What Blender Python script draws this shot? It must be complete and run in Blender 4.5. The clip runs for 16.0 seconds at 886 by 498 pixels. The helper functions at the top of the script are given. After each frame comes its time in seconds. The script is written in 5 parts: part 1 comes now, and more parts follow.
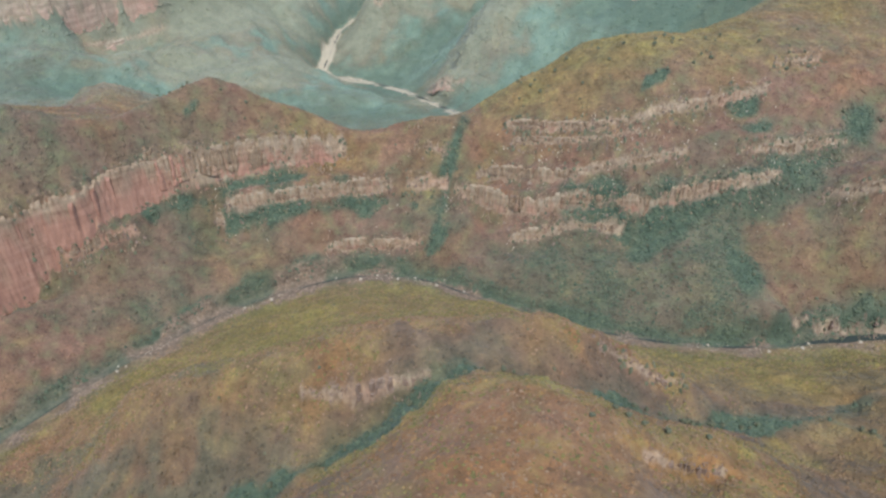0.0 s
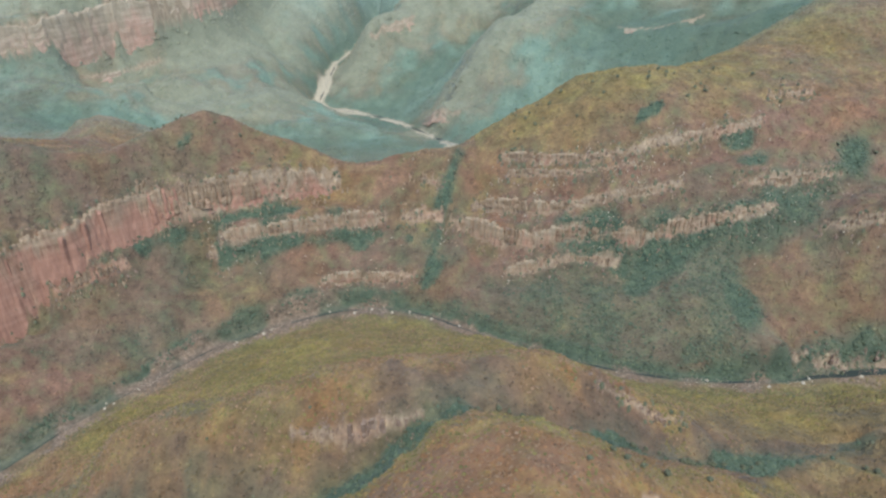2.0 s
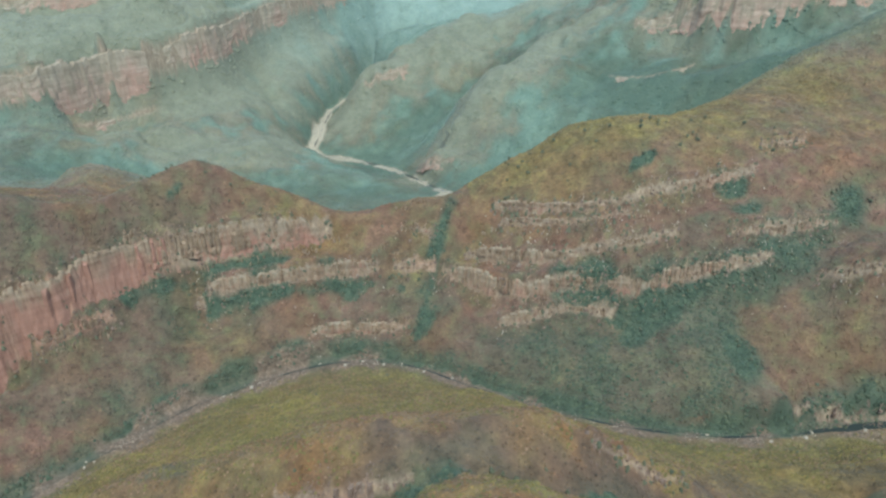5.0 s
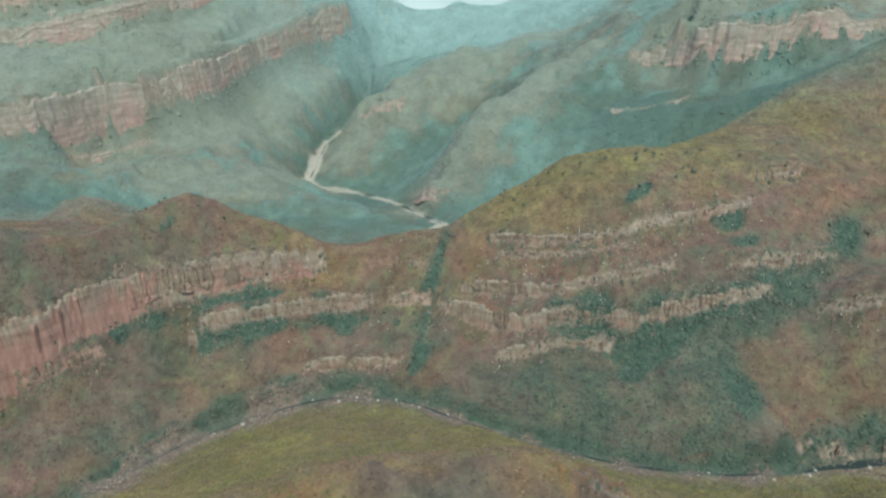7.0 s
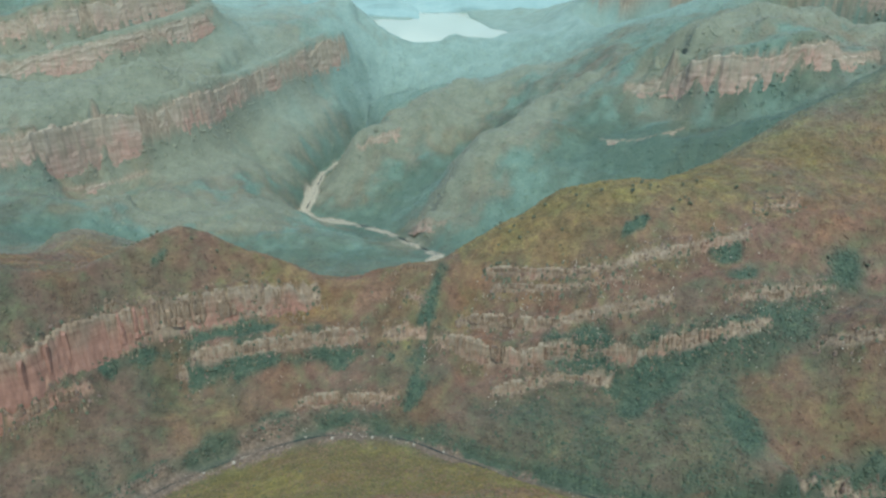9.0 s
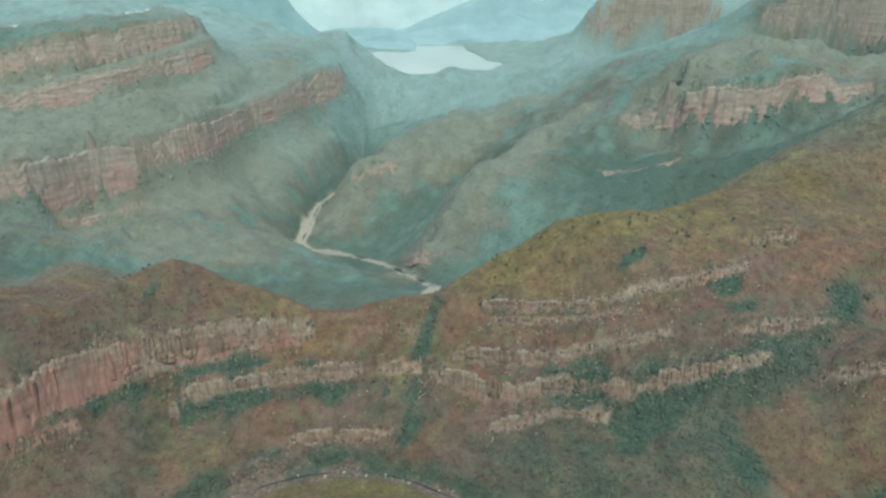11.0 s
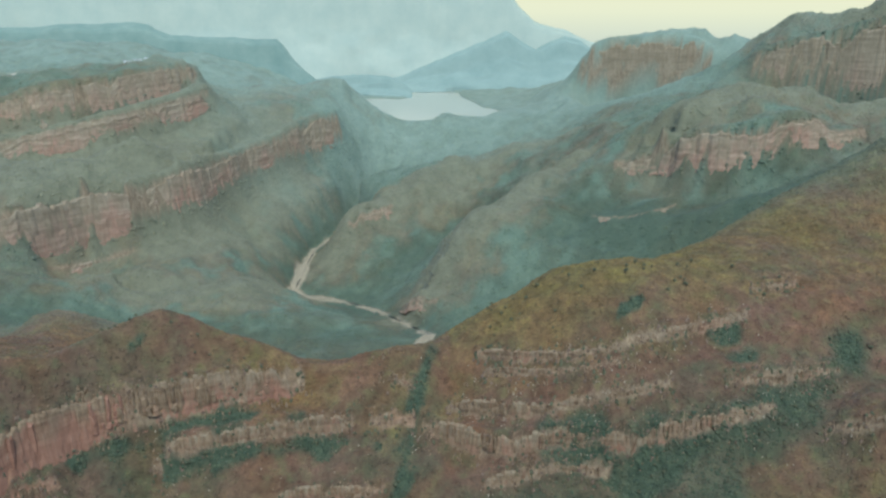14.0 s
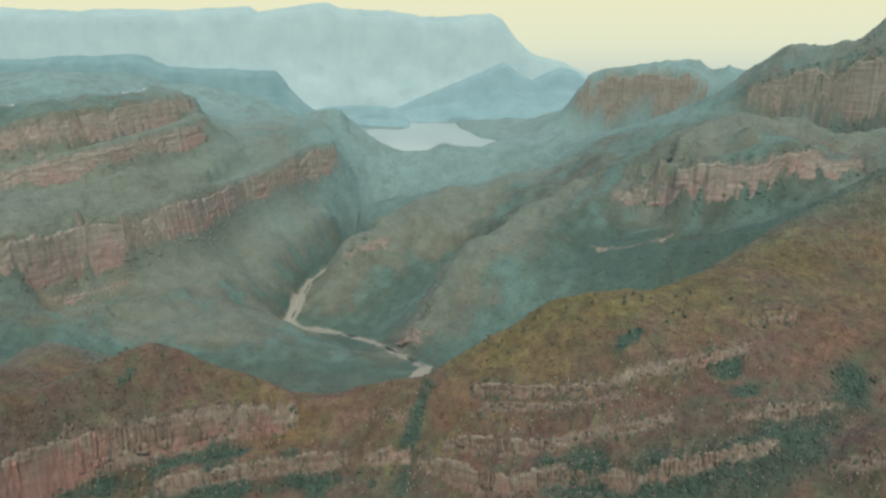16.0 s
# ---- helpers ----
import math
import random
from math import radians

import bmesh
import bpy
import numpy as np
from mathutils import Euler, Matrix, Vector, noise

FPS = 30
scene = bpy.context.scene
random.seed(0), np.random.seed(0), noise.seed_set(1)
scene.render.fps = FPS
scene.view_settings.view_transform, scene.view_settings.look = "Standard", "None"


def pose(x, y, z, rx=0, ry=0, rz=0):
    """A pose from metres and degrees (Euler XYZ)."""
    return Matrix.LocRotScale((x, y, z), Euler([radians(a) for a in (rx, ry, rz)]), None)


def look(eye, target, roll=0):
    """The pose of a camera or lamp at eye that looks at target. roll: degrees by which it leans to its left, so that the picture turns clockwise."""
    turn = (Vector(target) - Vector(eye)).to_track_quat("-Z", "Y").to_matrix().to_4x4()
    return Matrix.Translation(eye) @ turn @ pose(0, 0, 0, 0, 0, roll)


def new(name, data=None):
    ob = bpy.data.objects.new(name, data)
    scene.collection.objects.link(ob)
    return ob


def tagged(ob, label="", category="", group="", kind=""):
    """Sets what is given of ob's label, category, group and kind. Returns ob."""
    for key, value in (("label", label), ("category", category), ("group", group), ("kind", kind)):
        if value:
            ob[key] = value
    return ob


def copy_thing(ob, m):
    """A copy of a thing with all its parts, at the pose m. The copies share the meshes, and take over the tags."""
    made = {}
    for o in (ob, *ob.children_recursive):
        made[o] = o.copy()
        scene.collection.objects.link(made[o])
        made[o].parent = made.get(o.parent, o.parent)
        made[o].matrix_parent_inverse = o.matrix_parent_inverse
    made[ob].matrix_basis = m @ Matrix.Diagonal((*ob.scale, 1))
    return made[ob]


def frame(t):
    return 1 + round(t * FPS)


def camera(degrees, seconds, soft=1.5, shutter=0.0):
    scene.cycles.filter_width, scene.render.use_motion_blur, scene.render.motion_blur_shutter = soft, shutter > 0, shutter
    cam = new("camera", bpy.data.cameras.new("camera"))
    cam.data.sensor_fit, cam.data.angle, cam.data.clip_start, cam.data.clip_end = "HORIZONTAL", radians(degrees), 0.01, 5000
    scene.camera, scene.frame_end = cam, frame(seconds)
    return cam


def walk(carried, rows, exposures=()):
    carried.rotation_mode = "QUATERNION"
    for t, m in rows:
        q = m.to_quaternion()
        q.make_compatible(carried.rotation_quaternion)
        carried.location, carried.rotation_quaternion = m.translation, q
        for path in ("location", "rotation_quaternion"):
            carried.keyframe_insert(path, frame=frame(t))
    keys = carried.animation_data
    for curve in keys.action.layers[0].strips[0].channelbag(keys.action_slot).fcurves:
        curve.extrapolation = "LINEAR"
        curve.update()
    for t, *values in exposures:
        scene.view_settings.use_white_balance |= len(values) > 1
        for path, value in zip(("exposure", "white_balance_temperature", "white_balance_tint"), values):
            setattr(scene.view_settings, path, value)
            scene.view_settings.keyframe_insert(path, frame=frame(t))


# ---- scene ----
# ---- camera ----
cam = camera(64.88, 16.0, soft=2.6)
# seconds, eye x, y, z, yaw, pitch, roll
ROWS = [
    (0, 0.00, 0.00, 620.00, 0.000, -34.000, 0.000),
    (1, 1.46, 5.88, 620.12, -0.155, -32.827, 0.041),
    (2, 2.95, 11.78, 620.26, -0.304, -31.648, 0.072),
    (3, 4.45, 17.70, 620.42, -0.446, -30.464, 0.094),
    (4, 5.97, 23.64, 620.59, -0.582, -29.275, 0.109),
    (5, 7.51, 29.61, 620.79, -0.712, -28.083, 0.116),
    (6, 9.07, 35.59, 621.00, -0.837, -26.887, 0.117),
    (7, 10.65, 41.59, 621.23, -0.955, -25.690, 0.113),
    (8, 12.24, 47.62, 621.48, -1.068, -24.491, 0.104),
    (9, 13.86, 53.66, 621.75, -1.177, -23.291, 0.093),
    (10, 15.49, 59.73, 622.04, -1.280, -22.091, 0.079),
    (11, 17.15, 65.81, 622.34, -1.378, -20.891, 0.065),
    (12, 18.82, 71.92, 622.67, -1.472, -19.693, 0.049),
    (13, 20.51, 78.05, 623.01, -1.562, -18.496, 0.035),
    (14, 22.22, 84.20, 623.37, -1.648, -17.303, 0.022),
    (15, 23.95, 90.36, 623.75, -1.730, -16.112, 0.012),
    (16, 25.70, 96.55, 624.15, -1.809, -14.926, 0.006),
]

# seconds, stops, kelvin, tint
EXPOSURES = [(0.0, 1.29, 5210, 0), (4.0, 1.19, 4980, -8), (8.0, 1.02, 4830, -13), (12.0, 0.79, 4930, -11), (16.0, 0.50, 5110, -8)]


def aim(x, y, z, yaw, pitch, roll):
    a, b = radians(yaw), radians(pitch)
    ahead = Vector((-math.sin(a) * math.cos(b), math.cos(a) * math.cos(b), math.sin(b)))
    return look((x, y, z), Vector((x, y, z)) + ahead, roll)


walk(cam, [(r[0], aim(*r[1:])) for r in ROWS], EXPOSURES)

# ---- light: hazy high sun, behind the camera ----
SUN_FROM = Vector((0.06, -0.53, 0.84)).normalized()
world = bpy.data.worlds.new("hazy_sky")
scene.world = world
world.use_nodes = True
wn, wl = world.node_tree.nodes, world.node_tree.links
sky = wn.new("ShaderNodeTexSky")
sky.sky_type = "NISHITA"
sky.sun_disc = False
sky.sun_elevation = math.asin(SUN_FROM.z)
sky.sun_rotation = math.atan2(SUN_FROM.x, SUN_FROM.y)
sky.altitude = 800
sky.air_density, sky.dust_density, sky.ozone_density = 1.1, 1.4, 0.9
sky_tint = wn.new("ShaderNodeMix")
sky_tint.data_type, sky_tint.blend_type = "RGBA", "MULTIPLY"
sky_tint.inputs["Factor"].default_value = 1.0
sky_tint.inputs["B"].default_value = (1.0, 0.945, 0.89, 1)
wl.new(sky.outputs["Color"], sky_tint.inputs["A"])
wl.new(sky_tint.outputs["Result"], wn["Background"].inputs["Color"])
wn["Background"].inputs["Strength"].default_value = 0.14
sun = new("sun", bpy.data.lights.new("sun", "SUN"))
sun.data.energy = 2.3
sun.data.angle = radians(7)
sun.data.color = (1.0, 0.88, 0.74)
sun.matrix_world = look(SUN_FROM * 3000, (0, 0, 0))


# ---- numbers: smooth noise on arrays ----
def lattice(ix, iy, seed):
    h = (ix.astype(np.int64) * 374761393 + iy.astype(np.int64) * 668265263 + seed * 974634541) & 0xFFFFFFFF
    h = ((h ^ (h >> 13)) * 1274126177) & 0xFFFFFFFF
    h = h ^ (h >> 16)
    return (h & 0xFFFFFF) / float(0xFFFFFF)


def smooth_noise(x, y, seed=0):
    ix, iy = np.floor(x), np.floor(y)
    fx, fy = x - ix, y - iy
    fx, fy = fx * fx * (3 - 2 * fx), fy * fy * (3 - 2 * fy)
    a, b = lattice(ix, iy, seed), lattice(ix + 1, iy, seed)
    c, d = lattice(ix, iy + 1, seed), lattice(ix + 1, iy + 1, seed)
    return (a + (b - a) * fx) * (1 - fy) + (c + (d - c) * fx) * fy


def fractal(x, y, size, octaves=4, seed=0):
    """Noise about 0, of roughly -1 to 1, with its largest forms of that size."""
    total, weight, amp = 0.0, 0.0, 1.0
    for k in range(octaves):
        total = total + amp * (2 * smooth_noise(x / size, y / size, seed + 17 * k) - 1)
        weight += amp
        amp *= 0.5
        size *= 0.5
    return total / weight * 1.5


def step(a, b, v):
    s = np.clip((v - a) / (b - a), 0, 1)
    return s * s * (3 - 2 * s)


# ---- the plan: rivers, crests, gullies and cliff bands as lines (x, y, z) ----
RIVER = [(-1150, -100, -14), (-760, 160, -14), (-600, 340, -14), (-510, 540, -14), (-458, 615, -14), (-416, 670, -14), (-372, 715, -14), (-343, 747, -14), (-311, 775, -14), (-275, 796, -12), (-229, 816, -7), (-188, 829, -2), (-147, 839, 2), (-104, 840, 5), (-54, 834, 6), (-3, 816, 6), (45, 789, 6), (120, 748, 6), (202, 715, 6), (244, 701, 6), (272, 692, 6), (326, 677, 10), (399, 674, 10), (452, 677, 10), (533, 693, 10), (585, 694, 10), (760, 690, 6), (1000, 640, 7), (1500, 700, 9)]
GORGE_RIVER = [(-20, 1350, -10), (10, 1440, -14), (34, 1500, -16), (-11, 1600, -40), (-104, 1800, -79), (-206, 1920, -102), (-322, 1960, -98), (-354, 1985, -88),
               (-345, 2060, -66), (-332, 2250, -50), (-250, 2450, -40), (-120, 2700, -20)]
LINES = {}
LINES["crest_west"] = [(-1400, 760, 330), (-900, 800, 300), (-690, 850, 275), (-586, 871, 261), (-545, 881, 243), (-466, 920, 225), (-413, 957, 237), (-377, 986, 247), (-348, 1000, 248), (-309, 1001, 234), (-246, 1008, 202), (-189, 1016, 180), (-163, 1017, 167), (-120, 1025, 157), (-76, 1034, 158), (-22, 1040, 167), (28, 1042, 176)]
LINES["crest_east"] = [(52, 1047, 182), (104, 1064, 209), (173, 1083, 238), (226, 1096, 272), (287, 1098, 285), (379, 1113, 283), (457, 1158, 279), (549, 1225, 295), (654, 1269, 337), (744, 1311, 380), (860, 1330, 440), (1100, 1330, 470), (1600, 1250, 520)]
LINES["east_slope"] = [(320, 990, 262), (400, 1000, 262), (503, 1020, 271), (600, 975, 258), (720, 980, 270), (568, 1156, 308), (684, 1144, 311), (900, 1120, 330)]
LINES["east_shoulder"] = [(545, 880, 165), (620, 900, 185), (700, 880, 210), (900, 840, 260), (1300, 800, 330)]
LINES["foot_of_slope"] = [(-700, 560, 50), (-535, 729, 48), (-449, 752, 34), (-327, 819, 26), (-226, 835, 20), (-152, 858, 28), (0, 850, 28), (94, 823, 40), (249, 789, 48), (350, 778, 72), (395, 766, 67), (490, 770, 92), (560, 740, 100), (700, 740, 110)]
LINES["mid_slope"] = [(-470, 800, 80), (-430, 845, 76), (-354, 900, 54), (-300, 905, 60), (-246, 905, 64), (-190, 912, 64), (-120, 918, 66), (-31, 895, 64), (40, 888, 68)]
LINES["mid_slope_east"] = [(369, 838, 100), (467, 835, 107)]
LINES["east_spur"] = [(455, 800, 108), (490, 828, 124)]
LINES["river_bank_rock"] = [(360, 712, 40), (409, 702, 46), (480, 700, 52), (520, 700, 60), (590, 704, 60)]
LINES["near_crest"] = [(-387, 490, 10), (-345, 498, 66), (-313, 499, 108), (-248, 491, 141), (-186, 476, 162), (-129, 464, 185), (-71, 456, 207), (-21, 458, 219), (18, 478, 212), (60, 494, 208), (93, 507, 199), (116, 513, 188), (145, 516, 168), (176, 518, 149), (207, 517, 131), (238, 516, 118), (285, 523, 82), (340, 560, 52)]
LINES["near_crest_back"] = [(30, 525, 186), (70, 538, 180), (110, 545, 168), (150, 548, 148), (200, 550, 122)]
LINES["near_back"] = [(-300, 620, 22), (-174, 584, 92), (-80, 600, 108), (0, 593, 124), (100, 600, 120), (160, 610, 85)]
LINES["near_back_low"] = [(-330, 660, 6), (-240, 720, 20), (-162, 735, 40), (-100, 760, 26), (-28, 765, 26), (60, 730, 40), (140, 680, 48)]
LINES["near_gully_west"] = [(-420, 330, 8), (-300, 360, 30), (-210, 380, 70), (-150, 387, 100), (-100, 397, 125), (-55, 405, 152), (-18, 413, 180), (10, 428, 195)]
LINES["near_gully_east"] = [(40, 441, 190), (90, 446, 170), (140, 445, 146), (185, 450, 124), (240, 464, 96), (300, 480, 76), (370, 495, 68), (440, 520, 62)]
LINES["front_crest"] = [(-154, 384, 88), (-109, 392, 125), (-70, 400, 152), (-30, 407, 184), (3, 407, 210), (35, 407, 221), (81, 410, 213), (117, 400, 205), (150, 386, 198), (189, 388, 182), (246, 400, 152), (310, 428, 104), (355, 448, 66)]
LINES["front_back"] = [(-120, 320, 170), (-32, 300, 238), (30, 331, 240), (78, 334, 238), (131, 346, 219), (199, 367, 182), (260, 380, 150), (172, 300, 200)]
LINES["front_top"] = [(-200, 180, 210), (-60, 220, 265), (40, 255, 264), (110, 260, 245), (250, 260, 190), (400, 300, 140)]
LINES["east_flat"] = [(375, 434, 80), (407, 456, 80), (428, 539, 60), (364, 600, 41), (520, 480, 105), (520, 600, 60), (700, 560, 90)]
LINES["behind"] = [(-900, -200, 300), (-300, 0, 330), (100, 30, 340), (600, 60, 300), (1100, 200, 300)]
LINES["far_behind"] = [(-1800, -1200, 420), (-700, -900, 420), (300, -900, 440), (1600, -1000, 420)]
LINES["west_hump"] = [(-900, 1180, 130), (-717, 1250, 103), (-703, 1300, 117), (-673, 1340, 116), (-648, 1370, 97)]
LINES["gorge_floor"] = [(-1300, 1350, 120), (-900, 1450, 60), (-640, 1480, 10), (-450, 1500, -5), (-230, 1460, -14), (-60, 1420, -12)]
LINES["gorge_back"] = [(-500, 1180, 90), (-330, 1230, 60), (-120, 1230, 40), (60, 1240, 50), (200, 1300, 90)]
LINES["gorge_spur"] = [(-771, 1700, 20), (-653, 1690, 16), (-540, 1680, 22), (-423, 1690, 34), (-373, 1780, -3), (-346, 1870, -58)]
LINES["gorge_spur_low"] = [(-300, 1600, 10), (-200, 1560, -2), (-110, 1560, -16), (-50, 1540, -24)]
LINES["gorge_bank"] = [(-20, 1580, -38), (-70, 1690, -60), (-122, 1780, -78), (-215, 1895, -102), (-320, 1938, -98)]
LINES["middle_ridge"] = [(14, 1668, 26), (55, 1712, 85), (145, 1800, 171), (257, 1900, 221), (364, 2000, 246), (437, 2050, 253)]
LINES["middle_ridge_back"] = [(-240, 2120, 20), (-143, 2200, 70), (-20, 2250, 140), (124, 2300, 170), (252, 2500, 219), (330, 2500, 228), (507, 2500, 267)]
LINES["middle_gully"] = [(-60, 2000, -56), (60, 2050, 15), (180, 2150, 80)]
LINES["east_valley"] = [(180, 1500, 20), (391, 1520, 95), (512, 1500, 120), (629, 1480, 170), (716, 1440, 246), (805, 1415, 330), (900, 1420, 400)]
LINES["east_talus"] = [(420, 1750, 170), (560, 1650, 205), (680, 1570, 250), (790, 1530, 300), (900, 1540, 340)]
LINES["mesa_east_crest"] = [(635, 1850, 398), (736, 1900, 458), (859, 1950, 482), (980, 1950, 489), (1031, 1900, 478), (1100, 1900, 432), (1500, 1800, 520)]
LINES["mesa_east_back"] = [(600, 2250, 350), (900, 2300, 430), (1150, 2320, 440), (1100, 2150, 420)]
LINES["east_peaks"] = [(1240, 2700, 605), (1314, 2650, 648), (1366, 2600, 682), (1413, 2600, 657), (1446, 2500, 693), (1489, 2450, 709), (1560, 2420, 775), (1900, 2400, 800), (2600, 2300, 700)]
LINES["dome_east"] = [(753, 3300, 500), (790, 3300, 560), (828, 3300, 580), (954, 3300, 607), (1080, 3300, 624), (1284, 3300, 638), (1335, 3280, 595), (1394, 3250, 614), (1473, 3200, 601)]
LINES["dome_foot"] = [(560, 3050, 310), (660, 3100, 345), (700, 3000, 330), (900, 2900, 360), (1150, 2850, 450)]
LINES["lake_shore_near"] = [(-260, 2960, 360), (-215, 2960, 339), (-170, 2960, 311), (-124, 2960, 292), (-32, 2950, 262), (60, 2950, 272), (118, 2960, 297), (165, 2960, 278), (293, 2960, 274), (367, 2960, 288), (480, 3000, 300)]
LINES["lake_fore"] = [(-200, 2500, 120), (-60, 2650, 130), (120, 2700, 170), (300, 2750, 190), (480, 2800, 240)]
LINES["west_bench"] = [(-1500, 1900, 300), (-955, 1980, 289), (-795, 2080, 335), (-681, 2060, 292), (-645, 2200, 296), (-587, 2450, 326)]
LINES["west_talus"] = [(-1300, 1560, 180), (-800, 1600, 70), (-640, 1780, 60), (-560, 1900, 50), (-450, 2080, 20), (-400, 2300, 60), (-300, 2550, 110)]
LINES["west_plateau"] = [(-2600, 2900, 470), (-1486, 2700, 475), (-1220, 2650, 493), (-961, 2600, 517), (-791, 2560, 537)]
LINES["west_saddle"] = [(-700, 2560, 425), (-687, 2700, 384), (-574, 2850, 405), (-437, 2950, 432), (-338, 2970, 447), (-288, 2972, 436)]
LINES["west_saddle_back"] = [(-900, 3100, 400), (-600, 3300, 360), (-420, 3500, 300)]
LINES["west_back"] = [(-2800, 3300, 620), (-1916, 3500, 560), (-1629, 3550, 560), (-1387, 3600, 560), (-1256, 3600, 545), (-1179, 3600, 520), (-924, 3650, 500), (-688, 3700, 470), (-610, 3700, 400), (-529, 3700, 340)]
LINES["lake_west"] = [(-420, 3500, 300), (-360, 3800, 285), (-330, 4100, 285), (-110, 4250, 290), (-110, 4500, 290), (-250, 4700, 290), (-700, 4700, 330)]
LINES["lake_east"] = [(520, 3350, 300), (440, 3600, 292), (410, 3900, 290), (370, 4200, 288), (330, 4550, 288), (700, 4650, 290), (900, 4300, 320)]
LINES["lake_head"] = [(-200, 4760, 288), (100, 4760, 286), (500, 4780, 290), (900, 4800, 300)]
LINES["plain"] = [(1500, 4880, 440), (2600, 4880, 500), (3600, 4700, 520), (1900, 3700, 480), (3000, 3400, 500)]
LINES["rim_west"] = [(-4200, 4800, 560), (-4200, 2500, 480), (-2600, 1200, 380), (-2300, 100, 380)]
LINES["rim_east"] = [(3200, 2200, 640), (2500, 1200, 520), (2200, 200, 380)]
# cliff bands: top edge and height of the face, per node (x, y, z of the top, height, run of the face)
BANDS = {}
BANDS["west_wall"] = [(-640, 700, 150, 112, 34), (-568, 764, 154, 108, 32), (-540, 797, 157, 88, 28), (-499, 825, 161, 60, 24), (-475, 865, 168, 50, 24), (-436, 906, 163, 38, 20), (-380, 939, 167, 36, 19), (-326, 958, 169, 35, 18), (-262, 978, 168, 33, 18), (-197, 1000, 162, 28, 17), (-160, 1012, 156, 20, 15)]
BANDS["west_ledge"] = [(-330, 925, 97, 12, 7), (-288, 930, 99, 12, 7), (-229, 941, 101, 14, 8), (-187, 952, 103, 13, 9), (-135, 958, 107, 15, 12), (-83, 967, 109, 12, 12)]
BANDS["great_band_west"] = [(-55, 966, 107, 12, 10), (-20, 962, 109, 13, 11), (6, 960, 109, 13, 11)]
BANDS["great_band"] = [(20, 950, 105, 13, 11), (57, 940, 107, 15, 12), (103, 917, 106, 20, 14), (140, 903, 106, 24, 15), (180, 900, 115, 15, 9), (228, 892, 121, 13, 8), (267, 884, 122, 17, 12), (295, 881, 126, 22, 13), (322, 881, 133, 17, 12), (375, 878, 146, 14, 11), (419, 872, 156, 9, 7), (474, 876, 164, 6, 5)]
BANDS["second_band"] = [(58, 969, 128, 9, 8), (100, 954, 132, 12, 10), (149, 935, 138, 11, 9), (197, 920, 143, 8, 6), (244, 916, 157, 8, 6), (299, 914, 170, 7, 5), (352, 917, 178, 8, 6)]
BANDS["top_band"] = [(100, 1013, 183, 5, 4), (160, 987, 190, 5, 4), (223, 964, 200, 5, 4), (286, 955, 213, 5, 4), (335, 965, 228, 10, 8), (388, 977, 233, 11, 9), (431, 985, 238, 10, 9), (476, 987, 246, 7, 6)]
BANDS["east_band"] = [(425, 903, 189, 7, 7), (480, 908, 191, 9, 9), (531, 917, 193, 11, 10), (579, 919, 198, 10, 10)]
BANDS["low_band_east"] = [(101, 869, 70, 9, 9), (146, 868, 75, 9, 9), (187, 868, 83, 9, 7), (227, 863, 86, 8, 6), (262, 864, 95, 18, 15)]
BANDS["low_band_west"] = [(-172, 876, 46, 6, 7), (-150, 880, 46, 8, 9), (-123, 883, 46, 9, 10), (-80, 881, 46, 9, 10), (-33, 875, 51, 6, 7)]
BANDS["spur_band"] = [(528, 840, 151, 5, 6), (545, 828, 163, 7, 8), (560, 818, 173, 9, 10), (585, 806, 190, 9, 10), (640, 790, 205, 8, 9)]
BANDS["near_face"] = [(-126, 447, 172, 9, 5), (-100, 443, 179, 13, 7), (-78, 439, 184, 16, 9), (-45, 433, 198, 11, 6), (-12, 434, 204, 5, 4)]
BANDS["near_rocks"] = [(150, 503, 170, 6, 4), (178, 504, 152, 8, 5), (205, 505, 136, 8, 5), (240, 506, 118, 5, 4)]
BANDS["near_front_rocks"] = [(150, 345, 205, 5, 4), (185, 352, 188, 8, 5), (222, 363, 168, 6, 4)]
BANDS["near_bank_rocks"] = [(462, 706, 30, 5, 7), (500, 706, 36, 8, 9), (545, 708, 38, 10, 10), (590, 710, 40, 10, 10)]
BANDS["upper_ledge"] = [(498, 1027, 267, 5, 4), (535, 1032, 271, 7, 5), (569, 1039, 276, 5, 4)]
BANDS["thin_ledge"] = [(110, 994, 164, 3, 3), (160, 972, 171, 4, 3), (223, 949, 180, 4, 3), (290, 940, 192, 3, 3)]
BANDS["gully_ledge"] = [(-24, 1002, 141, 6, 4), (4, 997, 144, 8, 4)]
BANDS["low_west_rocks"] = [(-512, 776, 98, 9, 6), (-474, 808, 100, 12, 6), (-440, 842, 94, 7, 5)]
BANDS["low_pillar"] = [(-344, 903, 76, 14, 3), (-334, 904, 77, 15, 3)]
BANDS["west_mesa_wall"] = [(-1300, 1560, 205, 60, 36), (-956, 1700, 217, 66, 34), (-908, 1760, 230, 105, 42), (-847, 1830, 233, 106, 42), (-764, 1900, 236, 92, 42), (-690, 1980, 244, 82, 40), (-638, 2060, 254, 80, 40), (-617, 2150, 258, 82, 40), (-552, 2340, 258, 70, 36), (-481, 2450, 277, 66, 36), (-390, 2610, 313, 88, 36), (-295, 2710, 340, 92, 36)]
BANDS["west_mesa_second"] = [(-1500, 1980, 330, 46, 24), (-1148, 2070, 338, 46, 24), (-1038, 2100, 359, 50, 24), (-893, 2140, 389, 58, 24), (-801, 2240, 409, 60, 24), (-717, 2360, 434, 58, 24), (-676, 2440, 449, 46, 20)]
